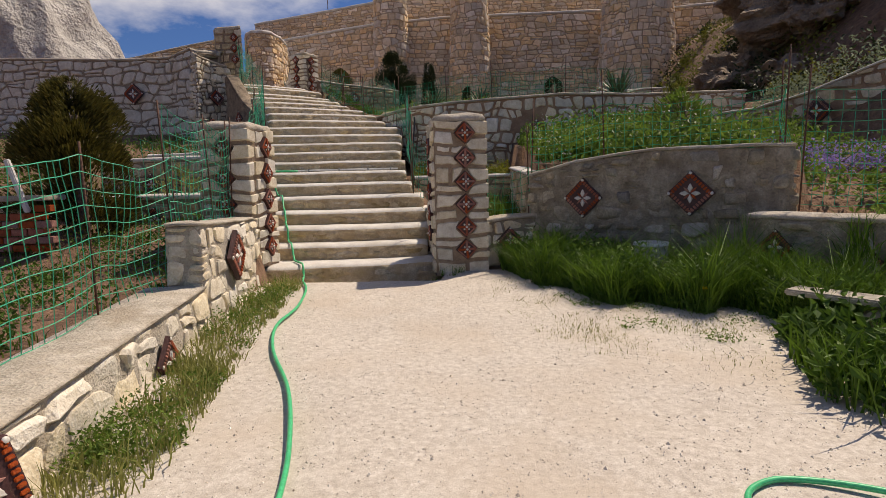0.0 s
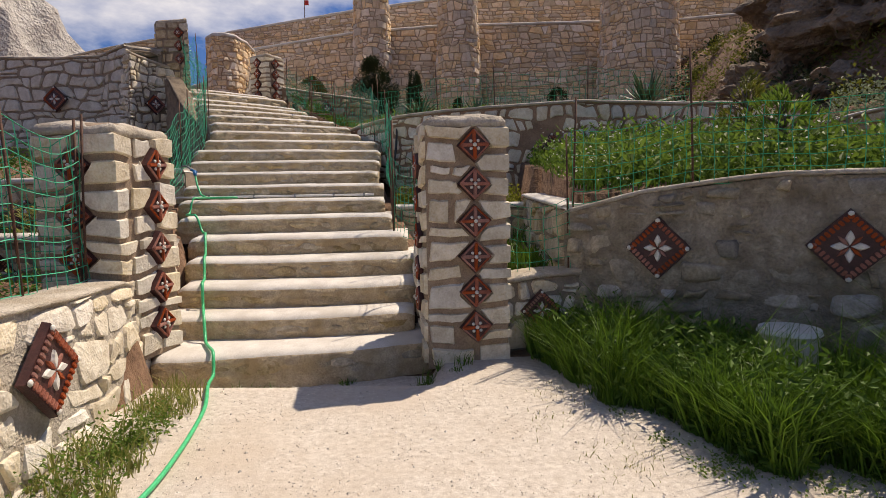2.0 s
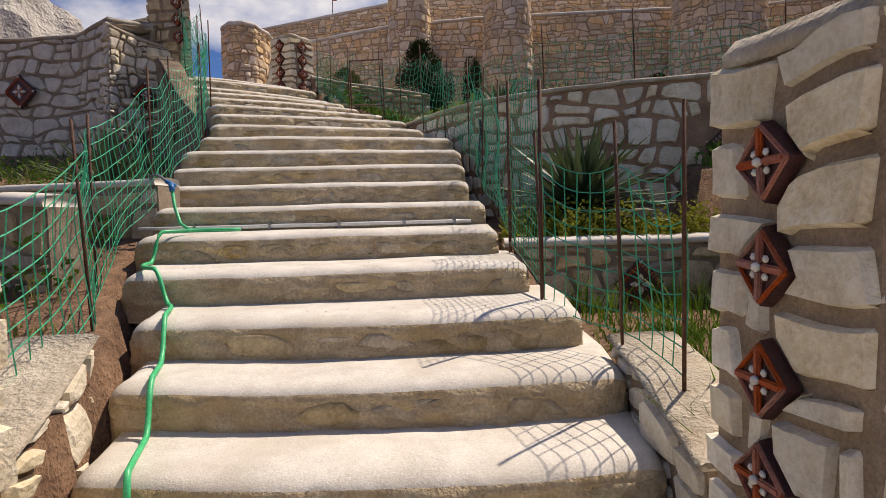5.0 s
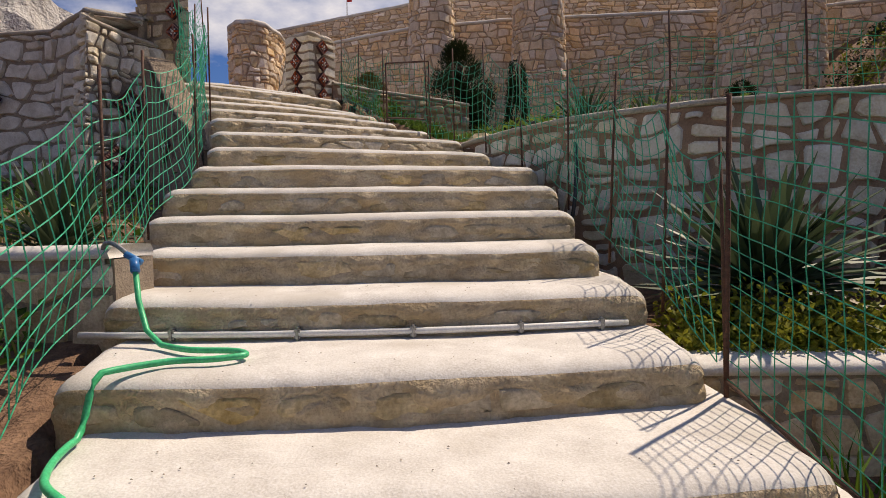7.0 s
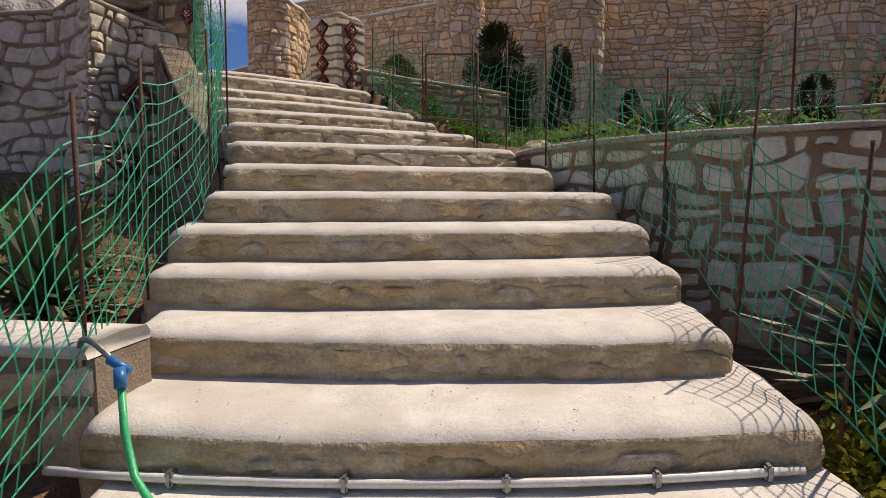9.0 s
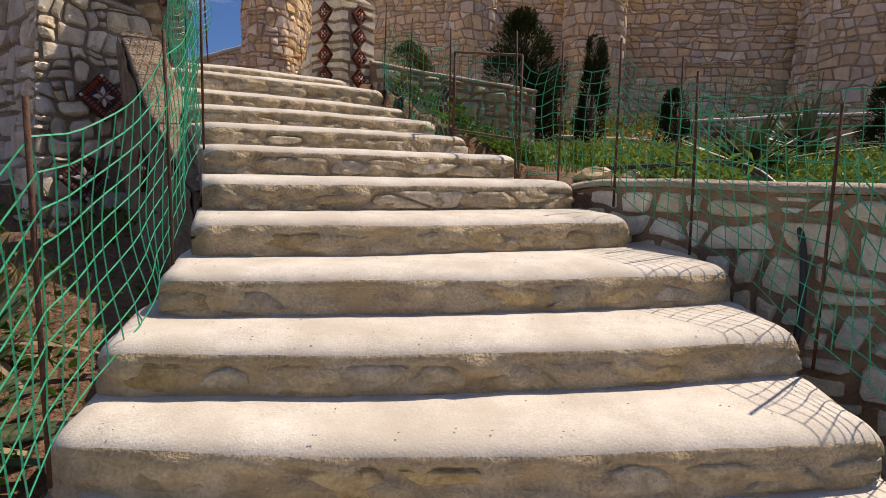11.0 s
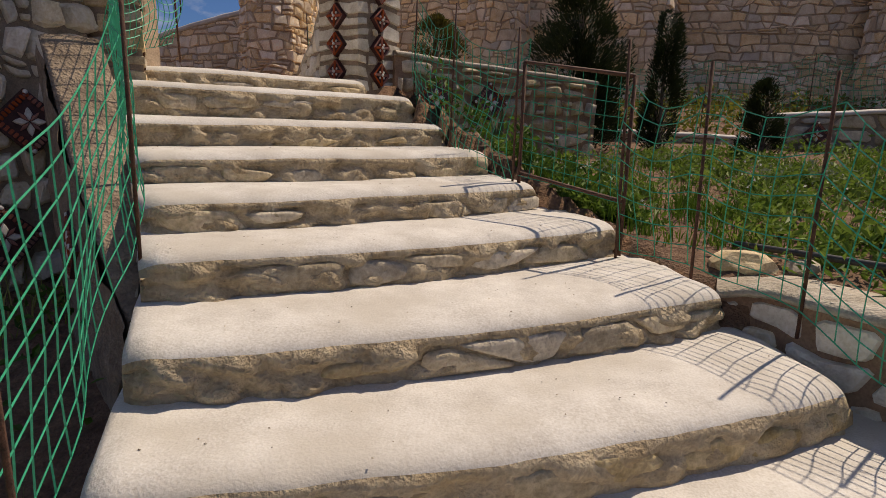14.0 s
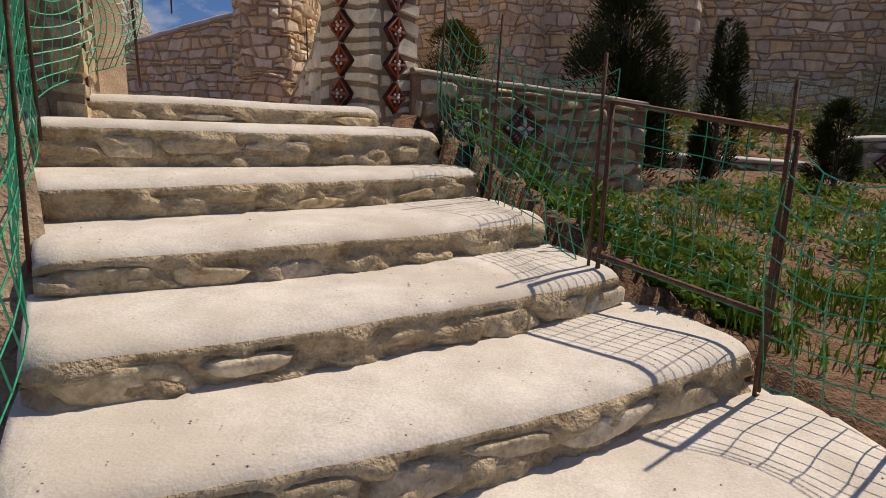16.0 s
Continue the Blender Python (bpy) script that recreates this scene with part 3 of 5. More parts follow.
def build_step(k):
    """One step: a worn tread with a rounded nose over a riser of half-plastered rubble."""
    rng = random.Random(100 + k); n = 110; top = TOP[k]; vs, fs = [], []
    deep = 0.95 if k < 19 else 2.6; bold = 0.024 if k < 13 else 0.05
    prof = [(-deep, -0.0), (-0.45, 0.0), (-0.22, -0.001), (-0.13, -0.003), (-0.09, -0.008), (-0.055, -0.017), (-0.03, -0.029), (-0.012, -0.046), (0.0, -0.068)]
    prof += [(batter(0.085 + 0.017 * i), -0.085 - 0.017 * i) for i in range(10)] + [(0.012, -0.30)]
    m = len(prof); mats = []
    for i in range(n + 1):
        f = i / n; p, nn, ln = step_nose(k, f); u = f * ln
        endr = min(f, 1 - f) * ln; rnd = 0.045 * max(0, 1 - endr / 0.10) ** 2
        for o, z in prof:
            w = noise.noise(Vector((u * 2.5, k * 5.1, z * 6))) * 0.010 + noise.noise(Vector((u * 7, k * 5.1 + 3, z * 14))) * 0.006 + noise.noise(Vector((u * 19, k * 5.1 + 3, z * 30))) * 0.004
            if z < -0.08:
                q = Vector((u * 4.2 + k * 11.3, z * 8.5, k * 2.7)); dd = noise.voronoi(q)[0]
                w += bold * (min(dd[1] - dd[0], 0.42) * 2.2 - 0.55) + bold * 0.5 * noise.noise(q * 2.3) + bold * 0.3 * noise.noise(q * 6.1)
            h = noise.noise(Vector((u * 1.7, k * 7.7, o * 2 + 9))) * 0.008 + noise.noise(Vector((u * 6, k * 7.7, o * 9))) * 0.003
            q = p + nn * (o + w - rnd) if o > -0.2 else p + nn * o
            vs.append((q.x, q.y, top + z + h - (rnd * 0.8 if z > -0.1 and o > -0.3 else 0)))
    for i in range(n):
        for j in range(m - 1):
            fs.append((i * m + j, i * m + j + 1, i * m + m + j + 1, i * m + m + j)); mats.append(1 if j >= 7 else 0)
    fs += [tuple(range(m))[::-1], tuple(n * m + j for j in range(m))]; mats += [1, 1]
    ob = mesh_object("step", vs, fs, CONCRETE, stairs, smooth=True)
    ob.data.materials.append(RISER if k < 13 else RUBBLE); ob.data.polygons.foreach_set("material_index", mats)
    # single stones left bare in the riser
    ln = step_nose(k, 0.5)[2]

    def place(uu, zz, oo):
        p, nn, _ = step_nose(k, min(max(uu / ln, 0), 1))
        w = noise.noise(Vector((uu * 2.5, k * 5.1, (zz - top) * 6))) * 0.010
        q = p + nn * (-0.012 + batter(top - zz) + w + oo); return Vector((q.x, q.y, zz))
    for poly in cells(ln, lambda u: (top - 0.20, top - 0.065), 0.30 if k < 13 else 0.34, 0.14 if k < 13 else 0.12, rng, 0.36):
        if rng.random() < (0.72 if k < 13 else 0.6):
            sh = stone_shell(poly, rng.uniform(0.010, 0.030), 0.012 if k < 13 else 0.017, rng, place)
            if sh:
                mesh_object("stone", sh[0], sh[1], OCHRE if k < 13 else RUBBLE_STONE, ob, smooth=True)
    return ob


for k in range(20):
    build_step(k)


# ---- diamond tiles ----
def big_tile(half=0.25):
    """Square clay tile set on its corner: ribbed rim, dark field, white four-petalled flower."""
    root = thing("ornamental_tile", "diamond-set dark red clay tile with a white four-petal flower", "tile", "diamond tiles on the walls")

    def slab(a, y0, y1, bev=0.0):
        bm = bmesh.new()
        lo = [bm.verts.new(Vector((a * math.sin(i * math.pi / 2), y0, a * math.cos(i * math.pi / 2)))) for i in range(4)]
        hi = [bm.verts.new(Vector(((a - bev) * math.sin(i * math.pi / 2), y1, (a - bev) * math.cos(i * math.pi / 2)))) for i in range(4)]
        for i in range(4):
            bm.faces.new((lo[i], lo[(i + 1) % 4], hi[(i + 1) % 4], hi[i]))
        bm.faces.new(hi); bm.faces.new(lo[::-1]); bmesh.ops.recalc_face_normals(bm, faces=bm.faces[:]); return bm
    part("backing", slab(half, 0.03, -0.012, 0.008), GLAZE, root, "dark edge slab")
    s = half / math.sqrt(2)
    for i in range(4):
        r = Matrix.Rotation(math.pi / 4 + i * math.pi / 2, 4, "Y")
        vs, fs = [], []
        for j in range(9):
            c = -s * 0.80 + j * s * 0.2
            b = box_bm(s * 0.13, 0.016, s * 0.23, 0.004)
            b.verts.ensure_lookup_table(); kx = len(vs)
            vs += [r @ (v.co + Vector((c, -0.018, s * 0.80))) for v in b.verts]; b.verts.index_update(); fs += [tuple(v.index + kx for v in f.verts) for f in b.faces]; b.free()
        mesh_object("ribbed_edge", vs, fs, TERRA, root)
        b = bmesh.new(); bmesh.ops.create_uvsphere(b, u_segments=8, v_segments=5, radius=s * 0.11); bmesh.ops.scale(b, vec=(1, 0.5, 1), verts=b.verts)
        bmesh.ops.transform(b, matrix=Matrix.Rotation(i * math.pi / 2, 4, "Y") @ Matrix.Translation((0, -0.02, half * 0.86)), verts=b.verts); part("corner_boss", b, WHITE, root, "white boss", True)
    for i in range(4):                                    # petals and red leaves between them
        for ang, ln, wd, mat, nm in ((i * math.pi / 2, half * 0.44, half * 0.115, WHITE, "petal"), (i * math.pi / 2 + math.pi / 4, half * 0.40, half * 0.06, TERRA, "leaf_relief")):
            b = bmesh.new(); pr = [(0, 0.03), (wd, 0.5), (wd * 0.55, 0.8), (0, 1.0), (-wd * 0.55, 0.8), (-wd, 0.5)]
            lo = [b.verts.new((x, -0.010, z * ln)) for x, z in pr]; top = [b.verts.new((x * 0.6, -0.026, ln * (0.5 + (z - 0.5) * 0.85))) for x, z in pr]
            for q in range(6):
                b.faces.new((lo[q], lo[(q + 1) % 6], top[(q + 1) % 6], top[q]))
            b.faces.new(top); bmesh.ops.recalc_face_normals(b, faces=b.faces[:])
            bmesh.ops.transform(b, matrix=Matrix.Rotation(ang, 4, "Y"), verts=b.verts); part(nm, b, mat, root, "white petal" if mat is WHITE else "")
    return root


def small_tile(half=0.125):
    """Small clay tile on its corner with a red cross and pale pebbles."""
    root = thing("small_tile", "small diamond-set red clay tile with white pebbles and a cross", "tile", "small tiles in columns on the pillars")
    bm = bmesh.new()
    lo = [bm.verts.new(Vector((half * math.sin(i * math.pi / 2), 0.03, half * math.cos(i * math.pi / 2)))) for i in range(4)]
    hi = [bm.verts.new(Vector((half * 0.95 * math.sin(i * math.pi / 2), -0.012, half * 0.95 * math.cos(i * math.pi / 2)))) for i in range(4)]
    for i in range(4):
        bm.faces.new((lo[i], lo[(i + 1) % 4], hi[(i + 1) % 4], hi[i]))
    bm.faces.new(hi); bmesh.ops.recalc_face_normals(bm, faces=bm.faces[:]); part("backing", bm, GLAZE, root, "dark field")
    for i in range(4):
        b = box_bm(half * 0.2, 0.02, half * 0.74, 0.006); bmesh.ops.transform(b, matrix=Matrix.Rotation(i * math.pi / 2, 4, "Y") @ Matrix.Translation((0, -0.02, half * 0.46)), verts=b.verts)
        part("cross_arm", b, TERRA, root)
        b = box_bm(half * 1.25, 0.016, half * 0.10, 0.004); bmesh.ops.transform(b, matrix=Matrix.Rotation(i * math.pi / 2 + math.pi / 4, 4, "Y") @ Matrix.Translation((0, -0.016, half * 0.60)), verts=b.verts)
        part("rim", b, TERRA, root)
        b = bmesh.new(); bmesh.ops.create_icosphere(b, subdivisions=1, radius=half * 0.11); bmesh.ops.scale(b, vec=(1, 0.6, 1), verts=b.verts)
        bmesh.ops.transform(b, matrix=Matrix.Rotation(i * math.pi / 2 + math.pi / 4, 4, "Y") @ Matrix.Translation((0, -0.02, half * 0.30)), verts=b.verts); part("pebble", b, WHITE, root, "white pebble", True)
    b = bmesh.new(); bmesh.ops.create_icosphere(b, subdivisions=1, radius=half * 0.13); bmesh.ops.transform(b, matrix=Matrix.Translation((0, -0.03, 0)), verts=b.verts); part("pebble", b, WHITE, root, "white pebble", True)
    return root


TILE, TILE_USED, SMALL, SMALL_USED = big_tile(), [], small_tile(), []


def put(ob, used, m, size=1.0):
    """Sets the first one in place, copies it after that."""
    s = Matrix.Diagonal((size, size, size, 1))
    if not used:
        ob.matrix_basis = m @ s; used.append(ob); return ob
    used.append(copy_thing(used[0], m)); used[-1].matrix_basis = m @ s
    return used[-1]


def tile_at(x, y, z, normal_deg, size=1.0, lean=0.0, small=False, spin=0.0):
    """normal_deg: the way the tile faces, 0 = towards -y, + = turned to +x."""
    m = pose(x, y, z, 0, 0, normal_deg) @ pose(0, 0, 0, lean, 0, 0) @ pose(0, 0, 0, 0, spin, 0)
    return put(SMALL if small else TILE, SMALL_USED if small else TILE_USED, m, size)


def facing(n):
    return math.degrees(math.atan2(n[0], -n[1]))


# ---- gate pillars ----
def pillar(name, label, corners, z0, z1, seed, tile_faces, cw=0.34, ch=0.2, stone=PALE):
    """Square stone pillar; corners run clockwise seen from above so that each face looks outwards."""
    rng = random.Random(seed); root = thing(name, label, "pillar")
    c = [Vector(p) for p in corners]; mid = sum(c, Vector((0, 0))) / 4
    vs, fs = [], []
    rings = [(z0, 1.0), (z1 - 0.04, 0.98), (z1 + 0.03, 0.94), (z1 + 0.06, 0.72)]
    for z, s in rings:
        for p in c:
            q = mid + (p - mid) * s; vs.append((q.x, q.y, z))
    for r in range(len(rings) - 1):
        for i in range(4):
            j = (i + 1) % 4; fs.append((r * 4 + i, r * 4 + j, r * 4 + 4 + j, r * 4 + 4 + i))
    fs.append(tuple(len(rings) * 4 - 4 + i for i in range(4)))
    mesh_object("pillar_core", vs, fs, MORTAR_SAND, root)
    capn = 28; vs, fs = [], []
    for zz, s in ((z1 - 0.03, 1.03), (z1 + 0.01, 1.035), (z1 + 0.045, 0.95), (z1 + 0.07, 0.6)):
        for i in range(capn):
            t = i / capn * 4; a, b = c[int(t) % 4], c[(int(t) + 1) % 4]; p = a.lerp(b, t % 1); q = mid + (p - mid) * s * (1 - 0.05 * max(0, 1 - 6 * min(t % 1, 1 - t % 1)))
            vs.append((q.x, q.y, zz + 0.035 * noise.noise(Vector((q.x * 5, q.y * 5, seed)))))
    for r in range(3):
        for i in range(capn):
            j = (i + 1) % capn; fs.append((r * capn + i, r * capn + j, r * capn + capn + j, r * capn + capn + i))
    fs.append(tuple(3 * capn + i for i in range(capn))); fs.append(tuple(range(capn))[::-1])
    mesh_object("cap", vs, fs, PLASTER, root, smooth=True)
    ln = Line([(p.x, p.y, z0, z1) for p in c + c[:1]]); columns = []
    for i, (at, zs, half) in tile_faces.items():
        ut = ln.s[i] + at * (ln.s[i + 1] - ln.s[i]); columns.append((ut, zs, half))
        d = c[(i + 1) % 4] - c[i]
        for z in zs:
            p = ln.point(ut, z, 0.03); tile_at(p.x, p.y, z, facing((d.y, -d.x)), half / 0.125, small=True, spin=rng.uniform(-4, 4))

    def joint(z, u):                                      # wavy bed joints
        return z + 0.050 * noise.noise(Vector((u * 2.6, z * 3.1, seed * 5.3))) + 0.012 * noise.noise(Vector((u * 9, z * 5, seed)))

    def quoin(u0, u1, za, zb):
        """One dressed stone, flat-faced, its corners bent round the pillar and cut back beside the tiles."""
        gap, d = rng.uniform(0.013, 0.024), rng.uniform(0.014, 0.032); tu, tz = rng.uniform(-0.04, 0.04), rng.uniform(-0.06, 0.06)
        w = u1 - u0 - 2 * gap
        if w < 0.035:
            return
        turn = [u for u in ln.s[1:-1] if u0 + gap + 0.03 < u < u1 - gap - 0.03]
        e = 0.010 / w; mid_q = (turn[0] - u0 - gap) / w if turn else 0.5
        fr = [0.0, e, mid_q * 0.5, mid_q, (1 + mid_q) / 2, 1 - e, 1.0]; last = len(fr) - 1
        fz = [0.0, 0.09, 0.5, 0.91, 1.0]; vs = []; skew = [rng.uniform(-0.022, 0.022) for _ in range(4)]
        for jz, v in enumerate(fz):
            for ju, q in enumerate(fr):
                u = u0 + gap + w * q
                if ju != 3 or not turn:
                    u += (skew[0] * (1 - v) + skew[1] * v) * (1 - q) + (skew[2] * (1 - v) + skew[3] * v) * q
                lo, hi = joint(za, u) + gap, joint(zb, u) - gap; z = lo + (hi - lo) * v
                if jz in (0, 4) and ju in (0, last):
                    u += min(0.026, w * 0.2) if ju == 0 else -min(0.026, w * 0.2)
                elif jz in (0, 1, 3, 4) and ju not in (0, last):
                    z += 0.014 * noise.noise(Vector((u * 17, z * 3, seed + 7.7))) * (1 if ju in (2, 3, 4) else 0.4)
                for ut, zs, half in columns:
                    hole = max([0.0] + [half * 1.16 - abs(z - zz) for zz in zs])
                    if u0 >= ut - 0.001:
                        u = max(u, ut + hole)
                    elif u1 <= ut + 0.001:
                        u = min(u, ut - hole)
                rim = jz in (0, 4) or ju in (0, last)
                o = -0.012 if rim else d * rng.uniform(0.90, 1.08) + tu * (q - 0.5) * w + tz * (v - 0.5) * 0.15
                vs.append(ln.point(min(max(u, 0.001), ln.length - 0.001), min(z, z1), o))
        n = len(fr); fs = [(a * n + b, a * n + b + 1, a * n + n + b + 1, a * n + n + b) for a in range(4) for b in range(n - 1)]
        if (vs[2 * n + n - 2] - vs[2 * n + 1]).length > 0.02:
            mesh_object("stone", vs, fs, stone, root)

    stops = sorted([0.0, ln.length] + [ut for ut, _, _ in columns])
    for a, b in zip(stops, stops[1:]):
        z = z0 + 0.01
        while z < z1 - 0.06:
            h = min(rng.uniform(ch * 0.5, ch * 1.1), z1 - z); h = z1 - z if z1 - z - h < 0.07 else h; u = a
            while u < b - 0.03:
                w = rng.uniform(cw * 0.6, cw * 1.25)
                for k in ln.s[1:-1]:                      # let a stone reach well past a corner
                    if u < k < u + w + 0.08 and u + w - k < 0.10:
                        w = k - u + rng.uniform(0.10, 0.2)
                w = b - u if b - u - w < 0.09 else w
                quoin(u, u + w, z, z + h); u += w
            z += h
    return root


pillar("gate_pillar", "cream stone gate pillar with a column of red clay tiles", [(0.56, 7.74), (1.20, 7.86), (1.10, 8.42), (0.46, 8.30)], 0.0, 1.93, 3,
       {0: (0.58, [1.76, 1.46, 1.17, 0.89, 0.61, 0.33], 0.135), 3: (0.45, [1.62, 1.35, 1.05, 0.78, 0.52], 0.11)})
pillar("gate_pillar", "cream stone gate pillar with tiles, netting leaning on it", [(-2.10, 7.18), (-1.54, 7.20), (-1.47, 7.84), (-2.02, 7.86)], 0.2, 1.86, 4,
       {1: (0.62, [1.64, 1.33, 1.02, 0.72, 0.44], 0.13), 0: (0.5, [1.62, 1.28, 0.98, 0.68, 0.42], 0.125)})
pillar("gate_pillar", "upper stone gate pillar with red tile columns", [(-4.21, 17.91), (-3.73, 17.62), (-3.44, 18.10), (-3.92, 18.39)], 3.6, 4.95, 5,
       {0: (0.5, [4.79, 4.53, 4.27, 4.01], 0.125), 1: (0.5, [4.77, 4.51, 4.25, 3.99], 0.125)}, cw=0.3, ch=0.16)

# ---- garden walls ----
TB = 30.2   # the way the tiled wall on the right faces, degrees towards -x
stone_wall("wall_right_tiled", [(1.72, 8.22, -0.1, 1.20), (2.3, 7.86, -0.1, 1.36), (3.12, 7.39, -0.1, 1.46), (4.32, 6.69, -0.1, 1.44), (4.62, 7.5, 0.3, 1.44), (4.75, 8.4, 0.6, 1.5)], "grey-rendered rubble retaining wall with diamond tiles", 0.4,
           0.22, 0.17, 0.022, 0.062, 0.03, STONE_DARK, RENDERED, relief=0.06, cap=0.04, cap_mat=PLASTER, seed=11, skip=[(0.76, 0.93, 0.3), (2.0, 0.98, 0.32)], keep=0.72, soft=True)
tile_at(2.375, 7.80, 0.93, -TB, 1.0); tile_at(3.43, 7.16, 0.975, -TB, 1.03)
stone_wall("wall_low_by_pillar", [(1.08, 7.98, -0.1, 0.62), (1.45, 8.12, -0.1, 0.66), (1.85, 8.16, -0.1, 0.68)], "low stone wall joining pillar and retaining wall", 0.3, 0.26, 0.18, cap_mat=PLASTER, seed=12, stone=PALE)
tile_at(1.50, 8.05, 0.40, 10, 0.72)
stone_wall("wall_bed_side", [(1.74, 11.1, 0.4, 1.36), (1.74, 8.3, 0.4, 1.24)], "low rubble wall between two beds", 0.3, 0.3, 0.2, seed=13, cap=0.04)
stone_wall("wall_planter", [(-0.05, 11.02, 0.3, 1.22), (1.75, 11.06, 0.3, 1.22)], "low stone planter wall with a worn coping", 0.28, 0.34, 0.2, seed=14, cap=0.06, stone=STONE)
tile_at(0.98, 10.97, 0.92, 0, 0.8)
stone_wall("wall_stair_cheek", [(0.40, 9.35, -0.1, 0.86), (0.42, 8.9, -0.1, 0.80), (0.45, 8.35, -0.1, 0.66)], "pale stone cheek wall beside the stairs", 0.3, 0.24, 0.17, 0.014, 0.035, seed=15, cap=0.03, cap_mat=PLASTER, stone=PALE, mortar=MORTAR_SAND)
stone_wall("wall_stair_foot", [(-2.05, 7.92, -0.1, 0.62), (-1.66, 7.88, -0.1, 0.62), (-1.82, 8.15, 0.0, 0.68), (-1.87, 8.5, 0.1, 0.82), (-2.0, 8.95, 0.3, 0.98)], "low pale stone wall at the foot of the stairs", 0.35, 0.24, 0.17, 0.014, 0.035, seed=40, cap=0.03, cap_mat=PLASTER, stone=PALE, mortar=MORTAR_SAND)
stone_wall("wall_middle", [(-1.22, 14.76, 2.2, 2.72), (-1.05, 14.70, 2.2, 2.76), (-0.72, 14.2, 1.9, 2.78), (-0.27, 13.55, 1.5, 2.78), (0.52, 13.0, 1.1, 2.78), (1.4, 12.76, 1.1, 2.80), (2.8, 12.6, 1.3, 2.84), (4.8, 13.2, 1.5, 2.86), (7.2, 14.1, 1.8, 3.0)], "long pale rubble garden wall with wide reddish joints", 0.35,
           0.27, 0.20, 0.019, 0.035, 0.02, PALE, MORTAR_RED, cap=0.05, cap_mat=PLASTER, seed=16, skip=[(4.35, 2.3, 0.3)])
tile_at(2.37, 12.60, 2.12, -6, 1.05)
stone_wall("wall_front_right", [(3.72, 6.40, -0.15, 0.74), (4.4, 5.45, -0.15, 0.74), (5.2, 4.3, -0.1, 0.76), (6.6, 2.6, -0.1, 0.8)], "low rendered wall with a pale worn coping", 0.4, 0.34, 0.2, seed=17, mortar=RENDERED, relief=0.04, depth=0.045, keep=0.6, cap=0.05, cap_mat=PLASTER, stone=STONE_DARK, soft=True)
tile_at(3.86, 6.17, 0.48, -55, 0.7); tile_at(4.28, 5.57, 0.36, -55, 0.9)
stone_wall("wall_upper_right", [(6.35, 13.6, 1.8, 2.45), (6.55, 12.2, 1.8, 2.4), (6.8, 11.0, 1.7, 2.5), (7.3, 10.1, 1.6, 2.8), (8.6, 8.6, 1.5, 3.2), (10.5, 7, 1.5, 3.5)], "rounded rubble retaining wall below the hillside", 0.4, 0.28, 0.2, 0.018, 0.03, seed=18, mortar=MORTAR_RED, cap=0.04, skip=[(3.2, 2.15, 0.28)])
tile_at(6.78, 10.68, 2.18, -64, 1.0)
stone_wall("wall_left_near", [(-0.35, 0.2, -0.3, 0.24), (-0.75, 2.2, -0.3, 0.27), (-1.05, 4.0, -0.3, 0.30), (-1.24, 5.28, -0.3, 0.33)], "low sunlit rubble wall with a pale cement top", 0.45, 0.30, 0.20, 0.010, 0.036, 0.05, PALE, PLASTER, relief=0.024, cap=0.03, cap_mat=PLASTER, seed=19, skip=[(4.15, 0.02, 0.2)])
tile_at(-1.05, 4.30, 0.02, 99, 0.72, spin=3); tile_at(-0.755, 2.46, 0.14, 70, 0.8, lean=-14, spin=38)
stone_wall("wall_left_far", [(-1.56, 5.30, 0.1, 0.86), (-1.24, 5.27, -0.2, 0.86), (-1.34, 6.3, -0.2, 0.82), (-1.50, 7.2, -0.2, 0.80), (-1.62, 7.75, -0.1, 0.45)], "low rubble wall of rough pale blocks carrying the pillar", 0.3, 0.26, 0.19, 0.010, 0.034, 0.03, PALE, PLASTER, relief=0.022, cap=0.03, cap_mat=PLASTER, seed=20, skip=[(1.12, 0.52, 0.26)])
tile_at(-1.27, 6.07, 0.52, 97, 1.0)
stone_wall("wall_left_bed_lower", [(-6.5, 8.6, 0.3, 1.02), (-2.2, 8.35, 0.3, 1.02)], "low terrace wall with a pale coping", 0.3, 0.36, 0.22, seed=21, pieces=True, cap=0.07)
stone_wall("wall_left_bed_upper", [(-5.2, 10.15, 0.8, 1.62), (-3.2, 9.9, 0.8, 1.62), (-2.85, 9.86, 0.8, 1.6)], "low terrace wall with a pale coping", 0.3, 0.36, 0.22, seed=22, cap=0.07)
stone_wall("wall_left_planter", [(-5.0, 11.3, 1.1, 1.76), (-2.86, 11.12, 1.1, 1.78)], "low rough terrace wall with a pale coping", 0.3, 0.36, 0.22, seed=23, cap=0.06)
tile_at(-4.25, 9.98, 1.25, 0, 0.75); tile_at(-3.35, 8.38, 0.75, 0, 0.75)
stone_wall("wall_left_tall", [(-30, 17.5, 1.5, 5.2), (-14, 16.6, 1.8, 4.85), (-11.5, 16.3, 1.9, 4.78), (-8.3, 16.2, 2.0, 4.62), (-7.0, 16.15, 2.0, 4.62), (-6.2, 15.75, 2.0, 4.75)], "tall pale rubble retaining wall of large stones", 0.5, 0.36, 0.23, 0.016, 0.04, 0.03, PALE, MORTAR, cap=0.06, cap_mat=PLASTER, seed=24)
tile_at(-7.95, 16.08, 3.72, 0, 1.15); tile_at(-10.6, 16.15, 3.5, 0, 1.1)
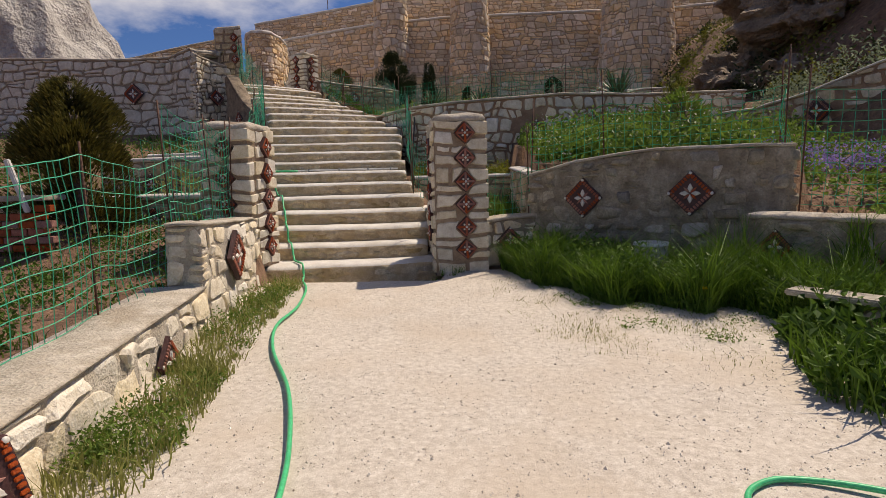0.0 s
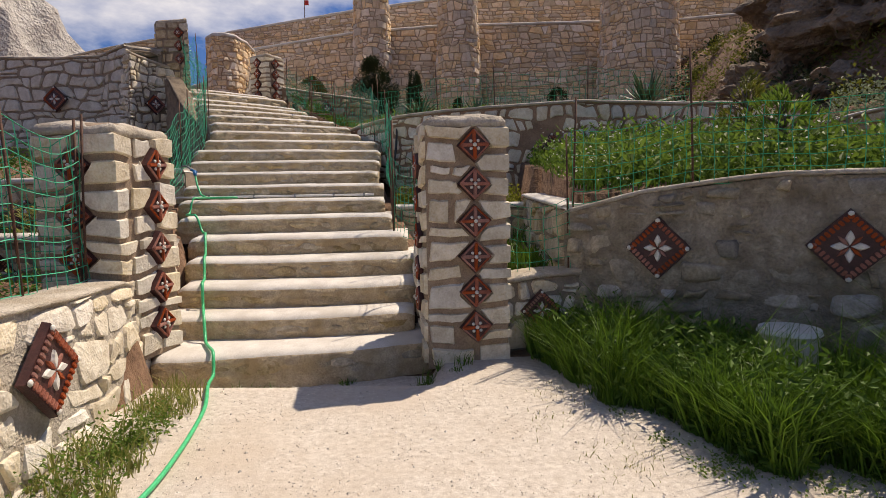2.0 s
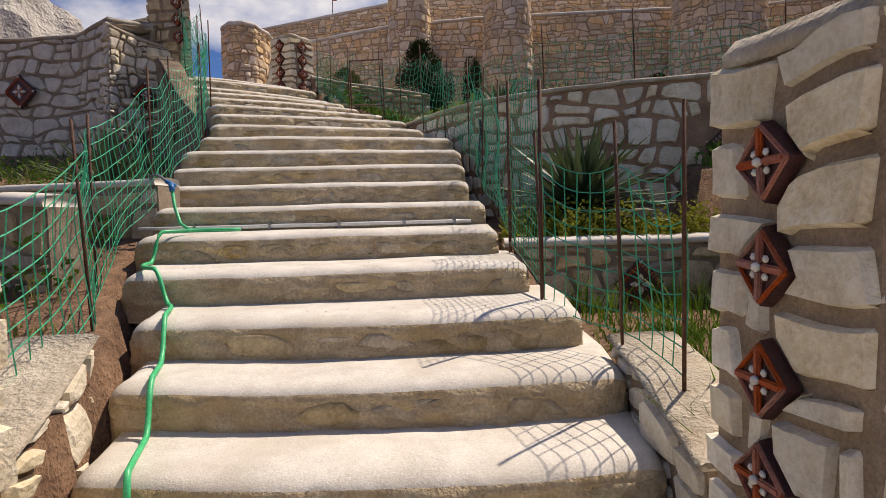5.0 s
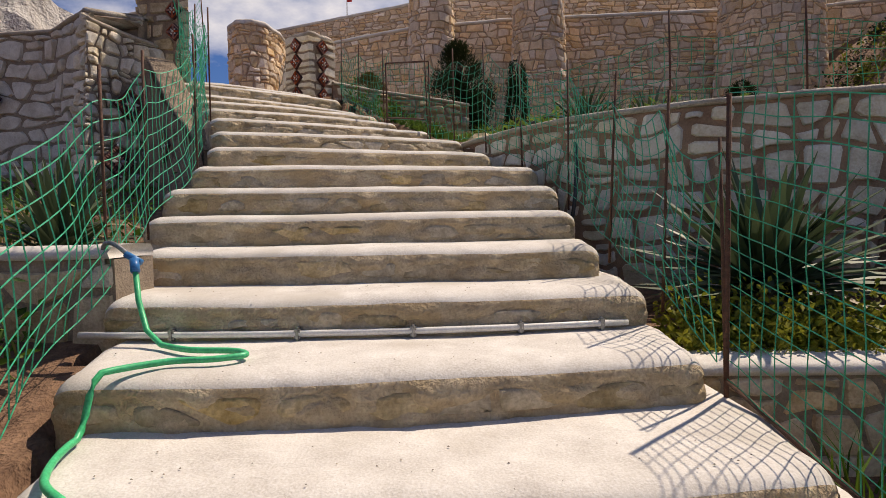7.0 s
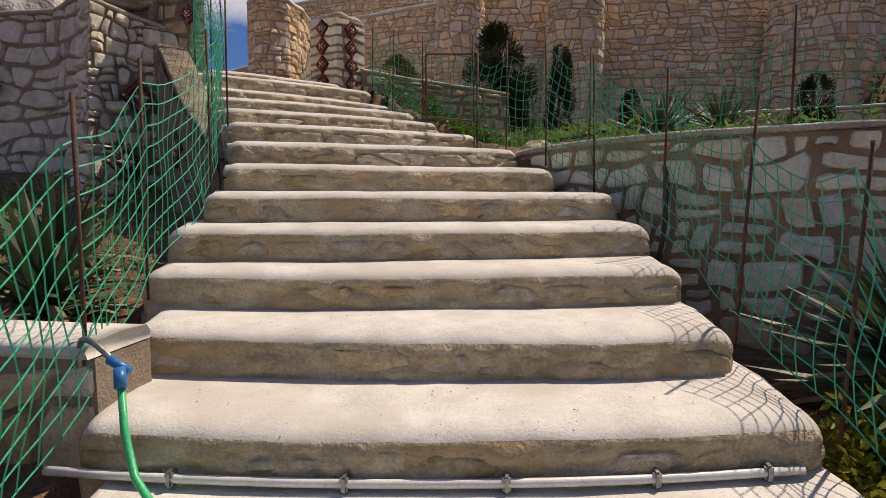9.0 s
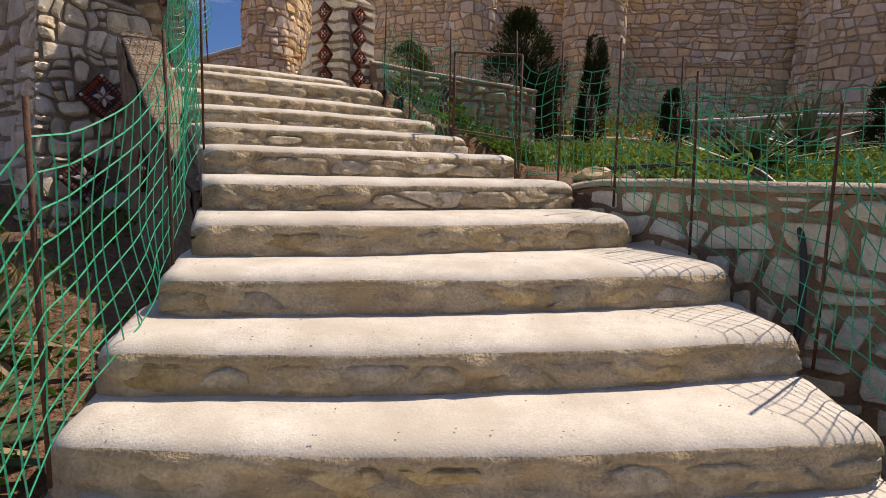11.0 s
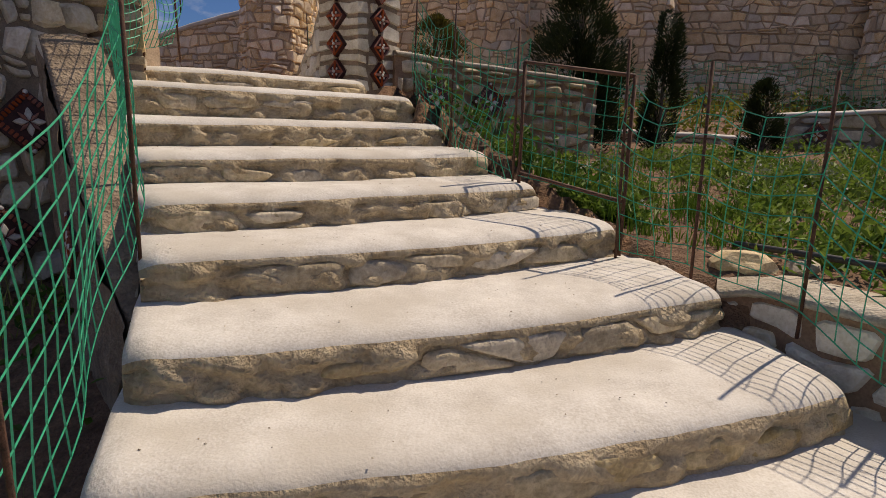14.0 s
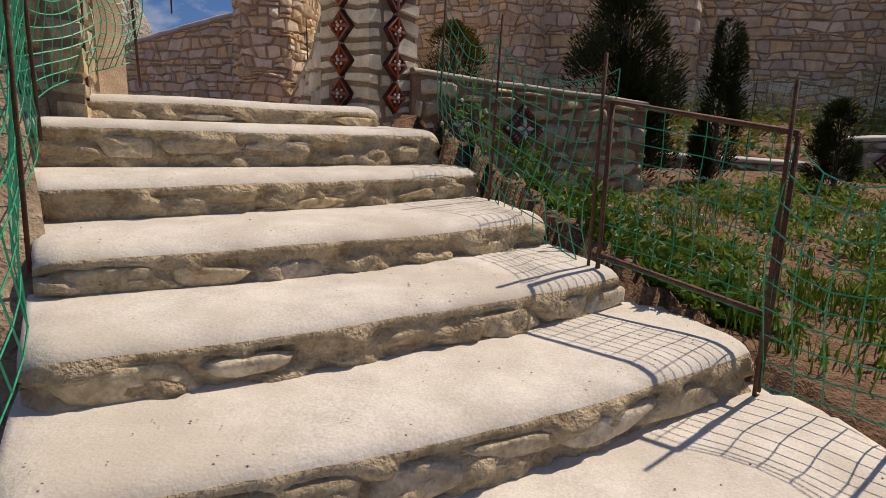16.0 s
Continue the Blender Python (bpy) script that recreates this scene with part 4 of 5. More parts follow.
stone_wall("pier_left", [(-6.45, 15.9, 1.6, 4.7), (-6.15, 15.15, 1.6, 4.6), (-5.68, 14.92, 1.6, 4.45), (-5.0, 15.98, 1.6, 4.3), (-5.45, 16.7, 2.6, 4.3)], "massive rough stone pier beside the stairs", 0.6, 0.24, 0.18, 0.012, 0.07, 0.12, PALE, MORTAR, cap=0.05, cap_mat=PLASTER, seed=25, skip=[(1.95, 3.45, 0.25), (1.85, 2.7, 0.25), (1.8, 2.15, 0.2)])
tile_at(-5.44, 15.54, 3.46, 57, 0.9, lean=-8); tile_at(-5.48, 15.28, 2.72, 57, 0.9, lean=-7); tile_at(-5.46, 15.10, 2.15, 57, 0.85, lean=-7)
pillar("stone_pillar", "rough stone pillar crowning the pier, tile column on its edge", [(-5.62, 16.06), (-4.88, 15.98), (-5.22, 16.52), (-5.75, 16.56)], 3.5, 5.3, 6, {0: (0.72, [5.05, 4.78, 4.5], 0.12)}, stone=STONE, cw=0.26, ch=0.2)
stone_wall("wall_upper_bed", [(-3.44, 17.98, 3.2, 4.2), (-2.7, 18.55, 3.2, 4.15), (-1.2, 19.4, 3.1, 4.05)], "dark field-stone wall with a grey coping", 0.3, 0.26, 0.19, 0.022, 0.07, 0.0, STONE, MORTAR_RED, cap=0.05, cap_mat=PLASTER, seed=26, skip=[(0.5, 3.8, 0.2), (1.2, 3.78, 0.2)], soft=True)
tile_at(-3.03, 18.17, 3.80, 36, 0.95, lean=-8); tile_at(-2.47, 18.59, 3.78, 34, 0.92, lean=-8)
stone_wall("wall_terrace_low", [(-1.1, 20.9, 3.0, 3.48), (0.4, 21.0, 3.0, 3.45), (1.3, 21.1, 3.0, 3.42)], "low terrace kerb wall", 0.3, 0.35, 0.2, seed=27, cap=0.06)
stone_wall("wall_terrace_low_far", [(1.35, 20.8, 3.0, 3.75), (3.2, 20.6, 3.0, 3.85), (7.5, 20.2, 3.0, 4.0)], "low terrace kerb wall", 0.3, 0.35, 0.2, seed=28, cap=0.06)
tile_at(2.0, 20.6, 3.52, 0, 0.8)


# ---- plastered side of the stairs and the smooth fin against the pier ----
side_line = [(LEFT[k][0] - 0.01, LEFT[k][1] + 0.02, TOP[k] - 1.2, TOP[k] - 0.245) for k in range(19, 8, -1)]
stone_wall("stair_side", side_line, "rough plastered rubble side of the stairs", 0.12, 0.26, 0.2, 0.02, 0.03, 0.0, STONE_DARK, RENDERED, cap=0, seed=29, keep=0.6, relief=0.04)
stone_wall("stair_curb", [(-5.06, 15.27, 1.7, 3.95), (-4.92, 15.13, 1.7, 3.8), (-4.72, 14.93, 1.7, 3.5), (-4.40, 14.62, 1.7, 3.16), (-4.10, 14.33, 1.7, 2.92), (-3.80, 14.06, 1.7, 2.66)], "smooth brown cement fin between pier and stairs", 0.3, 0.4, 0.3, 0.03, 0.01, 0.0, STONE_DARK, BROWN_CEMENT, cap=0.03, cap_mat=BROWN_CEMENT, seed=29, keep=0.0, cap_over=0.0, relief=0.05)
tile_at(-4.60, 14.76, 2.82, -45, 0.78, lean=-3)


# ---- castle ----
def castle_wall(name, pts, label, lean=0.0, seed=1, cw=0.38, ch=0.215, cap=0.12, thick=0.8):
    return stone_wall(name, pts, label, thick, cw, ch, 0.014, 0.05, lean, STONE_FAR, MORTAR_FAR, cap=cap, pieces=False, rounded=False, seed=seed, cap_over=0.05)


def tower(name, x, y, r, z0, z1, seed, label, a0=-100, a1=100, lean=0.035):
    pts = []
    for i in range(11):
        a = radians(a0 + (a1 - a0) * i / 10); pts.append((x + r * math.sin(a), y - r * math.cos(a), z0, z1))
    return castle_wall(name, pts, label, lean, seed, 0.36, 0.26)


castle_wall("castle_wall_low", [(-9.4, 31.7, 3.0, 8.6), (-8.9, 31.5, 3.0, 8.65), (-3.4, 29.9, 3.6, 8.9), (0.2, 30.3, 3.8, 9.2), (7.6, 30.2, 3.8, 9.2), (11, 30.2, 4, 9.2), (26, 28, 4, 9.6)], "high rubble curtain wall with a thin coping", 0.02, 31)
castle_wall("castle_wall_high", [(-11.2, 34.8, 4.0, 10.4), (-3.9, 32.8, 6.0, 10.75), (1.5, 33.0, 6.0, 11.4), (9, 33, 6, 12.4), (28, 32, 6, 13.2)], "upper rubble wall rising behind the curtain wall", 0.0, 32)
castle_wall("wall_left_upper", [(-10.5, 17.9, 3.4, 4.75), (-8.8, 17.7, 3.4, 5.0), (-6.3, 17.55, 3.4, 5.36), (-5.9, 17.5, 3.4, 5.4)], "finely laid rubble wall behind the tall retaining wall", 0.0, 41, 0.2, 0.1, thick=0.3, cap=0.04)
castle_wall("castle_wall_outer", [(-16, 29.5, 3.0, 5.2), (-13.5, 28.3, 3.0, 5.4), (-10.5, 27.2, 3.0, 5.9), (-6.5, 25.9, 3.0, 6.5)], "long rubble wall running out to the crag", 0.0, 37)
tower("castle_tower_end", -15.2, 28.9, 1.0, 3.0, 5.2, 38, "small round rubble tower at the wall end")
tower("castle_tower_slim", -2.7, 29.9, 1.0, 3.5, 10.6, 33, "slim half-round rubble tower")
tower("castle_tower_middle", 1.15, 29.5, 1.08, 3.6, 13.0, 34, "half-round rubble tower")
tower("castle_tower_broad", 9.1, 29.5, 1.9, 3.6, 14.0, 35, "broad half-round rubble tower", lean=0.05)
castle_wall("castle_bastion", [(-8.2, 25.2, 3.2, 6.9), (-7.8, 23.9, 3.2, 6.9), (-7.5, 23.2, 3.2, 6.9), (-7.1, 22.75, 3.2, 6.9), (-6.7, 22.75, 3.2, 6.9), (-6.4, 23.1, 3.2, 6.9), (-6.3, 23.9, 3.2, 6.9), (-6.55, 25.5, 3.2, 7.0), (-8.3, 31.4, 3.2, 7.7)], "curved rubble bastion wall", 0.02, 36, 0.27, 0.17)
stone_wall("wall_gate_wing", [(-5.15, 19.75, 3.4, 3.95), (-4.85, 19.2, 3.4, 4.15), (-4.45, 18.5, 3.4, 4.4), (-4.19, 17.98, 3.4, 4.62)], "low sloping rubble wall running back from the upper gate pillar", 0.3, 0.26, 0.18, 0.016, 0.03, 0.0, PALE, MORTAR_SAND, cap=0.04, cap_mat=PLASTER, seed=39, soft=True)


# ---- plants ----
def leaf_cloud(name, items, material, parent=None):
    """items: (place, direction, length, width). Each leaf is a folded rhomb."""
    vs, fs = [], []
    for p, d, ln, w in items:
        p = Vector(p); d = Vector(d).normalized(); s = d.cross(Vector((random.uniform(-1, 1), random.uniform(-1, 1), random.uniform(0.2, 1)))).normalized()
        u = s.cross(d) * w * 0.25; k = len(vs)
        vs += [p, p + d * ln * 0.5 + s * w / 2 + u, p + d * ln, p + d * ln * 0.5 - s * w / 2 + u]
        fs += [(k, k + 1, k + 2), (k, k + 2, k + 3)]
    return mesh_object(name, vs, fs, material, parent)


def blades(name, items, material, parent=None):
    """items: (base, height, lean vector, width). Curved tapering grass blades."""
    vs, fs = [], []
    for p, h, ln, w in items:
        p = Vector(p); a = random.uniform(0, 6.28); s = Vector((math.cos(a), math.sin(a), 0)) * w / 2; l = Vector((ln[0], ln[1], 0)); k = len(vs)
        m = p + l * 0.3 + Vector((0, 0, h * 0.6)); t = p + l + Vector((0, 0, h))
        vs += [p - s, p + s, m + s * 0.8, m - s * 0.8, t]; fs += [(k, k + 1, k + 2, k + 3), (k + 3, k + 2, k + 4)]
    return mesh_object(name, vs, fs, material, parent)


def rand_dir(up=0.5):
    a = random.uniform(0, 6.28); z = random.uniform(-0.3, 1) + up
    return Vector((math.cos(a), math.sin(a), z))


def clump_field(n, x0, x1, y0, y1, inside, clumps, spread=0.18):
    """Places gathered in clumps."""
    cs = []
    while len(cs) < clumps:
        x, y = random.uniform(x0, x1), random.uniform(y0, y1)
        if inside(x, y):
            cs.append((x, y, random.uniform(0.35, 1.35)))
    out = []
    while len(out) < n:
        x, y, s = random.choice(cs); a, b = random.gauss(x, spread * s), random.gauss(y, spread * s)
        if inside(a, b):
            out.append((a, b, s))
    return out


def meadow(name, label, n, x0, x1, y0, y1, inside, h0, h1, mat, width=0.012, clumps=40, spread=0.18, droop=0.5, shag=0.0):
    items = []
    for x, y, s in clump_field(n, x0, x1, y0, y1, inside, clumps, spread):
        h = random.uniform(h0, h1) * s * (1 + shag * noise.noise(Vector((x * 2.6, y * 2.6, 4)))) ; a = random.uniform(0, 6.28); l = h * droop * random.random()
        items.append(((x, y, ground_height(x, y) - 0.02), h, (math.cos(a) * l, math.sin(a) * l), width * random.uniform(0.6, 1.3)))
    return tagged(blades(name, items, mat), label, "grass", kind="stuff")


def herbs(name, label, n, x0, x1, y0, y1, inside, h0, h1, mat, leaf=0.05, clumps=40, spread=0.16, wide=0.5, category="plants"):
    items = []
    for x, y, s in clump_field(n, x0, x1, y0, y1, inside, clumps, spread):
        z = ground_height(x, y) + random.uniform(h0, h1) * s * random.random() ** 0.6
        items.append(((x, y, z), rand_dir(0.3), leaf * random.uniform(0.6, 1.4), leaf * wide * random.uniform(0.7, 1.2)))
    return tagged(leaf_cloud(name, items, mat), label, category, kind="stuff")


def wall_side(x, y):
    return front_wall_y(x) - y


# thick grass below the tiled wall
in_mound = lambda x, y: 1.38 < x < 4.4 and 0.02 < wall_side(x, y) < (0.5 + 1.25 * sstep(1.4, 1.8, x) + 0.8 * sstep(1.9, 2.8, x)) * (0.80 + 0.11 * math.sin(x * 3.3 + 1) + 0.09 * math.sin(x * 9.1)) and not (x > 3.5 and y > 6.30 - (x - 3.72) * 1.4) and math.hypot(x - 2.95, y - 7.0) > 0.24
meadow("tall_grass", "dense dark green grass along the wall foot", 42000, 1.38, 4.4, 4.2, 8.3, in_mound, 0.15, 0.44, GRASS, 0.009, 210, 0.085, 1.05, 0.9)
herbs("wall_weeds", "broad green weeds among the grass at the wall", 26000, 1.45, 4.3, 4.3, 8.2, in_mound, 0.04, 0.42, WEED, 0.06, 90, 0.11)
in_fringe = lambda x, y: 1.2 < x < 4.0 and 0.9 < wall_side(x, y) < 3.7 and x + 0.3 * y > 3.0
meadow("sparse_grass", "thin low grass tufts scattered on gravel", 9000, 1.2, 4.0, 2.8, 7.6, in_fringe, 0.015, 0.05, DRYGRASS, 0.005, 120, 0.10, 1.4)
in_edge = lambda x, y: 1.5 < x < 3.6 and 1.2 < wall_side(x, y) < 2.9 and x + 0.3 * y > 3.7
herbs("edge_weeds", "low bright weeds in front of the tall grass", 2600, 1.5, 3.6, 3.5, 7.2, in_edge, 0.0, 0.06, GARDEN, 0.022, 34, 0.09)
in_corner = lambda x, y: 2.85 < x < 4.3 and 2.6 < y < 4.9 and x > 2.85 + abs(y - 3.7) * 0.3
herbs("roadside_weeds", "dark leafy weeds beside the path", 2600, 2.6, 4.2, 2.6, 4.9, in_corner, 0.05, 0.4, WEED, 0.09, 26, 0.16)
meadow("roadside_grass", "long green grass beside the path", 1600, 2.7, 4.2, 2.8, 5.4, in_corner, 0.15, 0.4, GRASS, 0.013, 26, 0.16, 0.8)
in_left = lambda x, y: 2.2 < y < 7.5 and 0.02 < x - (-1.24 + (5.3 - min(y, 5.3)) * 0.155 - (max(y, 5.3) - 5.3) * 0.11) < 0.50
meadow("verge_grass", "dry green grass along the low wall foot", 4200, -1.5, -0.3, 2.2, 7.5, in_left, 0.04, 0.17, DRYGRASS, 0.009, 46, 0.1, 0.9)
herbs("verge_weeds", "low green weeds along the wall foot", 4200, -1.4, -0.3, 2.6, 6.6, in_left, 0.02, 0.15, GARDEN, 0.03, 24, 0.1)
in_step = lambda x, y: -1.5 < x < 0.9 and 7.35 < y < 7.85 and y < 7.42 + (x + 1.5) * 0.27
meadow("step_foot_tufts", "small grass tufts at the lowest step", 500, -1.5, 1.2, 7.3, 8.0, in_step, 0.04, 0.13, GRASS, 0.008, 9, 0.06, 1.0)
# lower garden
in_bed = lambda x, y: 1.95 < x < 4.4 and front_wall_y(x) + 0.42 < y < mid_wall_y(x) - 0.1
herbs("garden_plants", "lush green bedding plants on the garden terrace", 13000, 1.95, 4.5, 6.9, 13.4, in_bed, 0.03, 0.45, GARDEN, 0.085, 170, 0.2)
meadow("garden_grass", "bright green garden grass", 4500, 1.95, 4.5, 6.9, 13.4, in_bed, 0.08, 0.3, GRASS, 0.014, 110, 0.2, 0.8)
in_low = lambda x, y: 4.75 < x < 6.7 and 6.0 < y < 13.2 and y > 5.6
herbs("lower_bed_plants", "low green plants in the sunken bed", 8000, 4.7, 6.7, 6.0, 13.2, in_low, 0.03, 0.34, GARDEN, 0.075, 110, 0.2)
herbs("white_flowers", "small white flowers over the bed", 600, 1.95, 4.5, 7.3, 12.5, in_bed, 0.25, 0.5, PETAL_W, 0.028, 26, 0.25, 0.9, "flowers")
herbs("violet_flowers", "violet carpet flowers hanging over the wall", 2600, 5.0, 7.2, 7.6, 9.3, lambda x, y: ((x - 6.1) / 0.85) ** 2 + ((y - 8.4) / 0.5) ** 2 < 1 or ((x - 5.1) / 0.3) ** 2 + ((y - 8.8) / 0.3) ** 2 < 1, 0.2, 0.34, PETAL_P, 0.035, 30, 0.2, 0.9, "flowers")
in_bed2 = lambda x, y: 0.42 < x < 1.7 and 8.45 < y < 10.95
meadow("bed_grass", "bright grass in the bed behind the pillar", 2200, 0.42, 1.7, 8.45, 10.95, in_bed2, 0.08, 0.3, GRASS, 0.013, 30, 0.16, 0.8)
herbs("succulents", "yellow-green succulent cushions behind the coping", 8000, 0.0, 1.75, 11.12, 12.0, lambda x, y: -0.05 < x < 1.75 and 11.12 < y < 11.75, 0.03, 0.30, SUCC, 0.045, 40, 0.13, 0.6, "succulents")
# upper terrace beside the stairs
in_up = lambda x, y: -3.0 < x < 7 and y < 20.6 and y > mid_wall_y(max(x, -1.15)) + 0.35 and side_of_stairs(x, y)[0] > 0.12 and y < 18.2 + max(0, x + 3) * 0.5 + 0.0
herbs("terrace_plants", "mixed green plants on the upper terrace soil", 15000, -3.0, 7, 13.2, 20.6, in_up, 0.02, 0.19, GARDEN, 0.06, 190, 0.13)
meadow("terrace_grass", "grass and weeds on the upper terrace", 4500, -3.0, 7, 13.2, 20.6, in_up, 0.04, 0.15, GRASS, 0.012, 150, 0.22, 0.9)
herbs("terrace_leaf_clumps", "broad light green leaf clumps on the terrace", 5000, -3.0, 6, 13.2, 20.6, in_up, 0.04, 0.22, SUCC_GREEN, 0.09, 90, 0.12, 0.4)
in_near = lambda x, y: in_up(x, y) and x < 1.6 and y < 19
herbs("terrace_weeds", "dense low weeds over the terrace soil", 6000, -2.6, 1.6, 14.6, 19, in_near, 0.0, 0.2, SUCC_GREEN, 0.06, 60, 0.10)
meadow("terrace_tufts", "fresh grass tufts on the terrace", 4500, -2.6, 1.6, 14.6, 19, in_near, 0.06, 0.24, GRASS, 0.009, 110, 0.09, 0.9, 0.5)
herbs("gate_herbs", "tall dark leafy herbs along the stair edge", 4500, -3.3, -1.4, 15.6, 18.2, lambda x, y: in_up(x, y) and 0.15 < side_of_stairs(x, y)[0] < 1.0, 0.05, 0.32, WEED, 0.08, 26, 0.12, 0.45)
herbs("terrace_sage", "grey-green aromatic cushions", 1500, -1.5, 4, 15.5, 19.5, in_up, 0.05, 0.3, SAGE, 0.04, 9, 0.16)
herbs("terrace_flowers", "tiny white flowers on the terrace", 420, -2, 5, 14.5, 19.5, in_up, 0.1, 0.3, PETAL_W, 0.024, 24, 0.25, 0.9, "flowers")
in_foot = lambda x, y: -6 < x < 12 and 21.3 < y < 29
herbs("castle_foot_plants", "rough green growth below the castle wall", 5000, -6, 12, 21.3, 29, in_foot, 0.05, 0.5, SCRUB, 0.14, 90, 0.5)
# left garden
in_lg = lambda x, y: -7 < x < -1.75 and 1.5 < y < 8.2 and x < -1.5 - 0 * y
herbs("bed_weeds", "green weeds over dark soil", 15000, -7, -1.6, 1.5, 8.2, in_lg, 0.01, 0.22, WEED, 0.05, 130, 0.2)
meadow("bed_grass_left", "sparse grass over dark soil", 4000, -7, -1.6, 1.5, 8.2, in_lg, 0.04, 0.14, GRASS, 0.010, 60, 0.2, 0.9)
in_lg2 = lambda x, y: -12 < x < -2.3 and 8.75 < y < 15.6 and side_of_stairs(x, y)[0] < -0.3
herbs("slope_weeds", "weeds on the slope below the tall wall", 9000, -12, -2.3, 8.75, 15.6, in_lg2, 0.02, 0.4, WEED, 0.075, 120, 0.3)
meadow("slope_grass", "grass on the slope below the tall wall", 2500, -7, -2.3, 8.75, 15.6, in_lg2, 0.05, 0.25, DRYGRASS, 0.012, 60, 0.22, 0.9)


def yucca(x, y, z, size, label, n=70, dry=16):
    root = thing("yucca", label, "yucca", "yuccas by the stairs", at=(x, y, z))
    for nm, cnt, mat, el0, el1 in (("leaves", n, YUCCA, 5, 80), ("dead_leaves", dry, YUCCA_DRY, -35, 10)):
        vs, fs = [], []
        for i in range(cnt):
            a = random.uniform(0, 6.28); e = radians(random.uniform(el0, el1)); ln = size * random.uniform(0.6, 1.05); w = size * 0.045
            d = Vector((math.cos(a) * math.cos(e), math.sin(a) * math.cos(e), math.sin(e))); s = Vector((-math.sin(a), math.cos(a), 0)); up = d.cross(s) * -1
            base = Vector((0, 0, size * random.uniform(0.08, 0.25))); k = len(vs); droop = random.uniform(0.02, 0.16) if el0 > 0 else 0.25
            for t, ww in ((0, 0.5), (0.3, 1.0), (0.65, 0.8), (1.0, 0.05)):
                c = base + d * ln * t - Vector((0, 0, 1)) * droop * ln * t * t
                vs += [c - s * w * ww, c - up * w * 0.35 * ww, c + s * w * ww]
            for j in range(3):
                for q in range(2):
                    fs.append((k + j * 3 + q, k + j * 3 + q + 1, k + j * 3 + q + 4, k + j * 3 + q + 3))
        mesh_object(nm, vs, fs, mat, root)
    bar("stem", [(0, 0, -0.1), (0, 0, size * 0.28)], size * 0.06, BARK, root, 8)
    return root


yucca(0.74, 12.05, 1.3, 1.0, "large spiky yucca with dead grey lower leaves", 150, 46)
yucca(-3.95, 12.2, 1.62, 0.8, "spiky yucca growing against the stair curb", 60, 20)
yucca(-4.4, 12.9, 1.8, 0.75, "spiky yucca below the pier", 50, 16)
yucca(0.15, 14.95, 2.82, 0.62, "upright green yucca on the terrace", 44, 4)
yucca(1.35, 16.6, 2.98, 0.75, "upright green yucca on the terrace", 44, 4)
yucca(4.4, 14.2, 2.85, 0.8, "spiky yucca above the garden wall", 60, 10)
yucca(-2.35, 17.6, 3.15, 0.5, "small clump of sword leaves by the wall", 40, 2)


def cypress(x, y, z, height, radius, label, mat=CYPRESS, n=2600, name="cypress", shape=1.0, trunk=0.16, leaf=0.07):
    root = thing(name, label, "tree" if height > 1.2 else "shrub", at=(x, y, z))
    bar("trunk", [(0, 0, -0.1), (0.01, 0.01, height * trunk), (0, 0, height * 0.8)], 0.04 * max(radius / 0.4, 0.5), BARK, root, 8)
    rng = random.Random(int(x * 100) + 7); lobes = [(rng.uniform(0, 6.28), rng.uniform(0.1, 0.95), rng.uniform(0.4, 1.2)) for _ in range(30)]
    items = []
    for _ in range(n):
        a0, t, s = rng.choice(lobes); t = min(max(rng.gauss(t, 0.06), 0), 1); a = rng.gauss(a0, 0.38)
        prof = (math.sin(math.pi * min(1, (t * 0.86 + 0.14)) ** 0.75)) ** shape * s
        r = radius * prof * math.sqrt(rng.uniform(0.15, 1.0))
        p = (math.cos(a) * r, math.sin(a) * r, height * (trunk * 0.6 + t * (1 - trunk * 0.6)))
        d = Vector((math.cos(a), math.sin(a), rng.uniform(0.3, 1.6)))
        items.append((p, d, leaf * rng.uniform(0.7, 1.5), leaf * 0.28))
    leaf_cloud("crown", items, mat, root)
    for _ in range(7):
        a = rng.uniform(0, 6.28); h = height * rng.uniform(trunk, 0.6)
        bar("limb", [(0, 0, h), (math.cos(a) * radius * 0.4, math.sin(a) * radius * 0.4, h + height * 0.12)], 0.012, BARK, root, 5)
    return root


cypress(-4.0, 7.85, 0.45, 2.1, 0.72, "spreading dark juniper with yellowish tips", JUNIPER, 26000, "juniper", 0.45, 0.06, 0.08)
cypress(-1.35, 20.0, 3.15, 2.25, 0.62, "broad dark cypress on the terrace", CYPRESS, 22000, "cypress", 0.22, 0.05, 0.06)
cypress(-0.28, 20.0, 3.15, 1.85, 0.23, "narrow dark columnar cypress", CYPRESS, 9000, "cypress", 0.2, 0.05, 0.055)
cypress(1.05, 20.0, 3.2, 1.0, 0.28, "small dark cypress on the terrace", CYPRESS, 6000, "cypress", 0.3, 0.05, 0.05)
cypress(3.6, 19.0, 3.2, 1.05, 0.3, "small dark cypress on the terrace", CYPRESS, 6000, "cypress", 0.3, 0.05, 0.05)
cypress(-3.4, 21.0, 3.9, 1.2, 0.45, "rounded dark evergreen shrub by the tower", JUNIPER, 5000, "evergreen_shrub", 0.5, 0.05, 0.06)
cypress(4.0, 9.0, 1.6, 0.75, 0.5, "loose rose bush with yellowing leaves", GARDEN, 1500, "rose_bush", 0.6, 0.1, 0.07)
cypress(4.3, 10.3, 1.75, 1.0, 0.5, "loose bush with ochre leaves", SCRUB, 1200, "bush", 0.6, 0.1, 0.07)
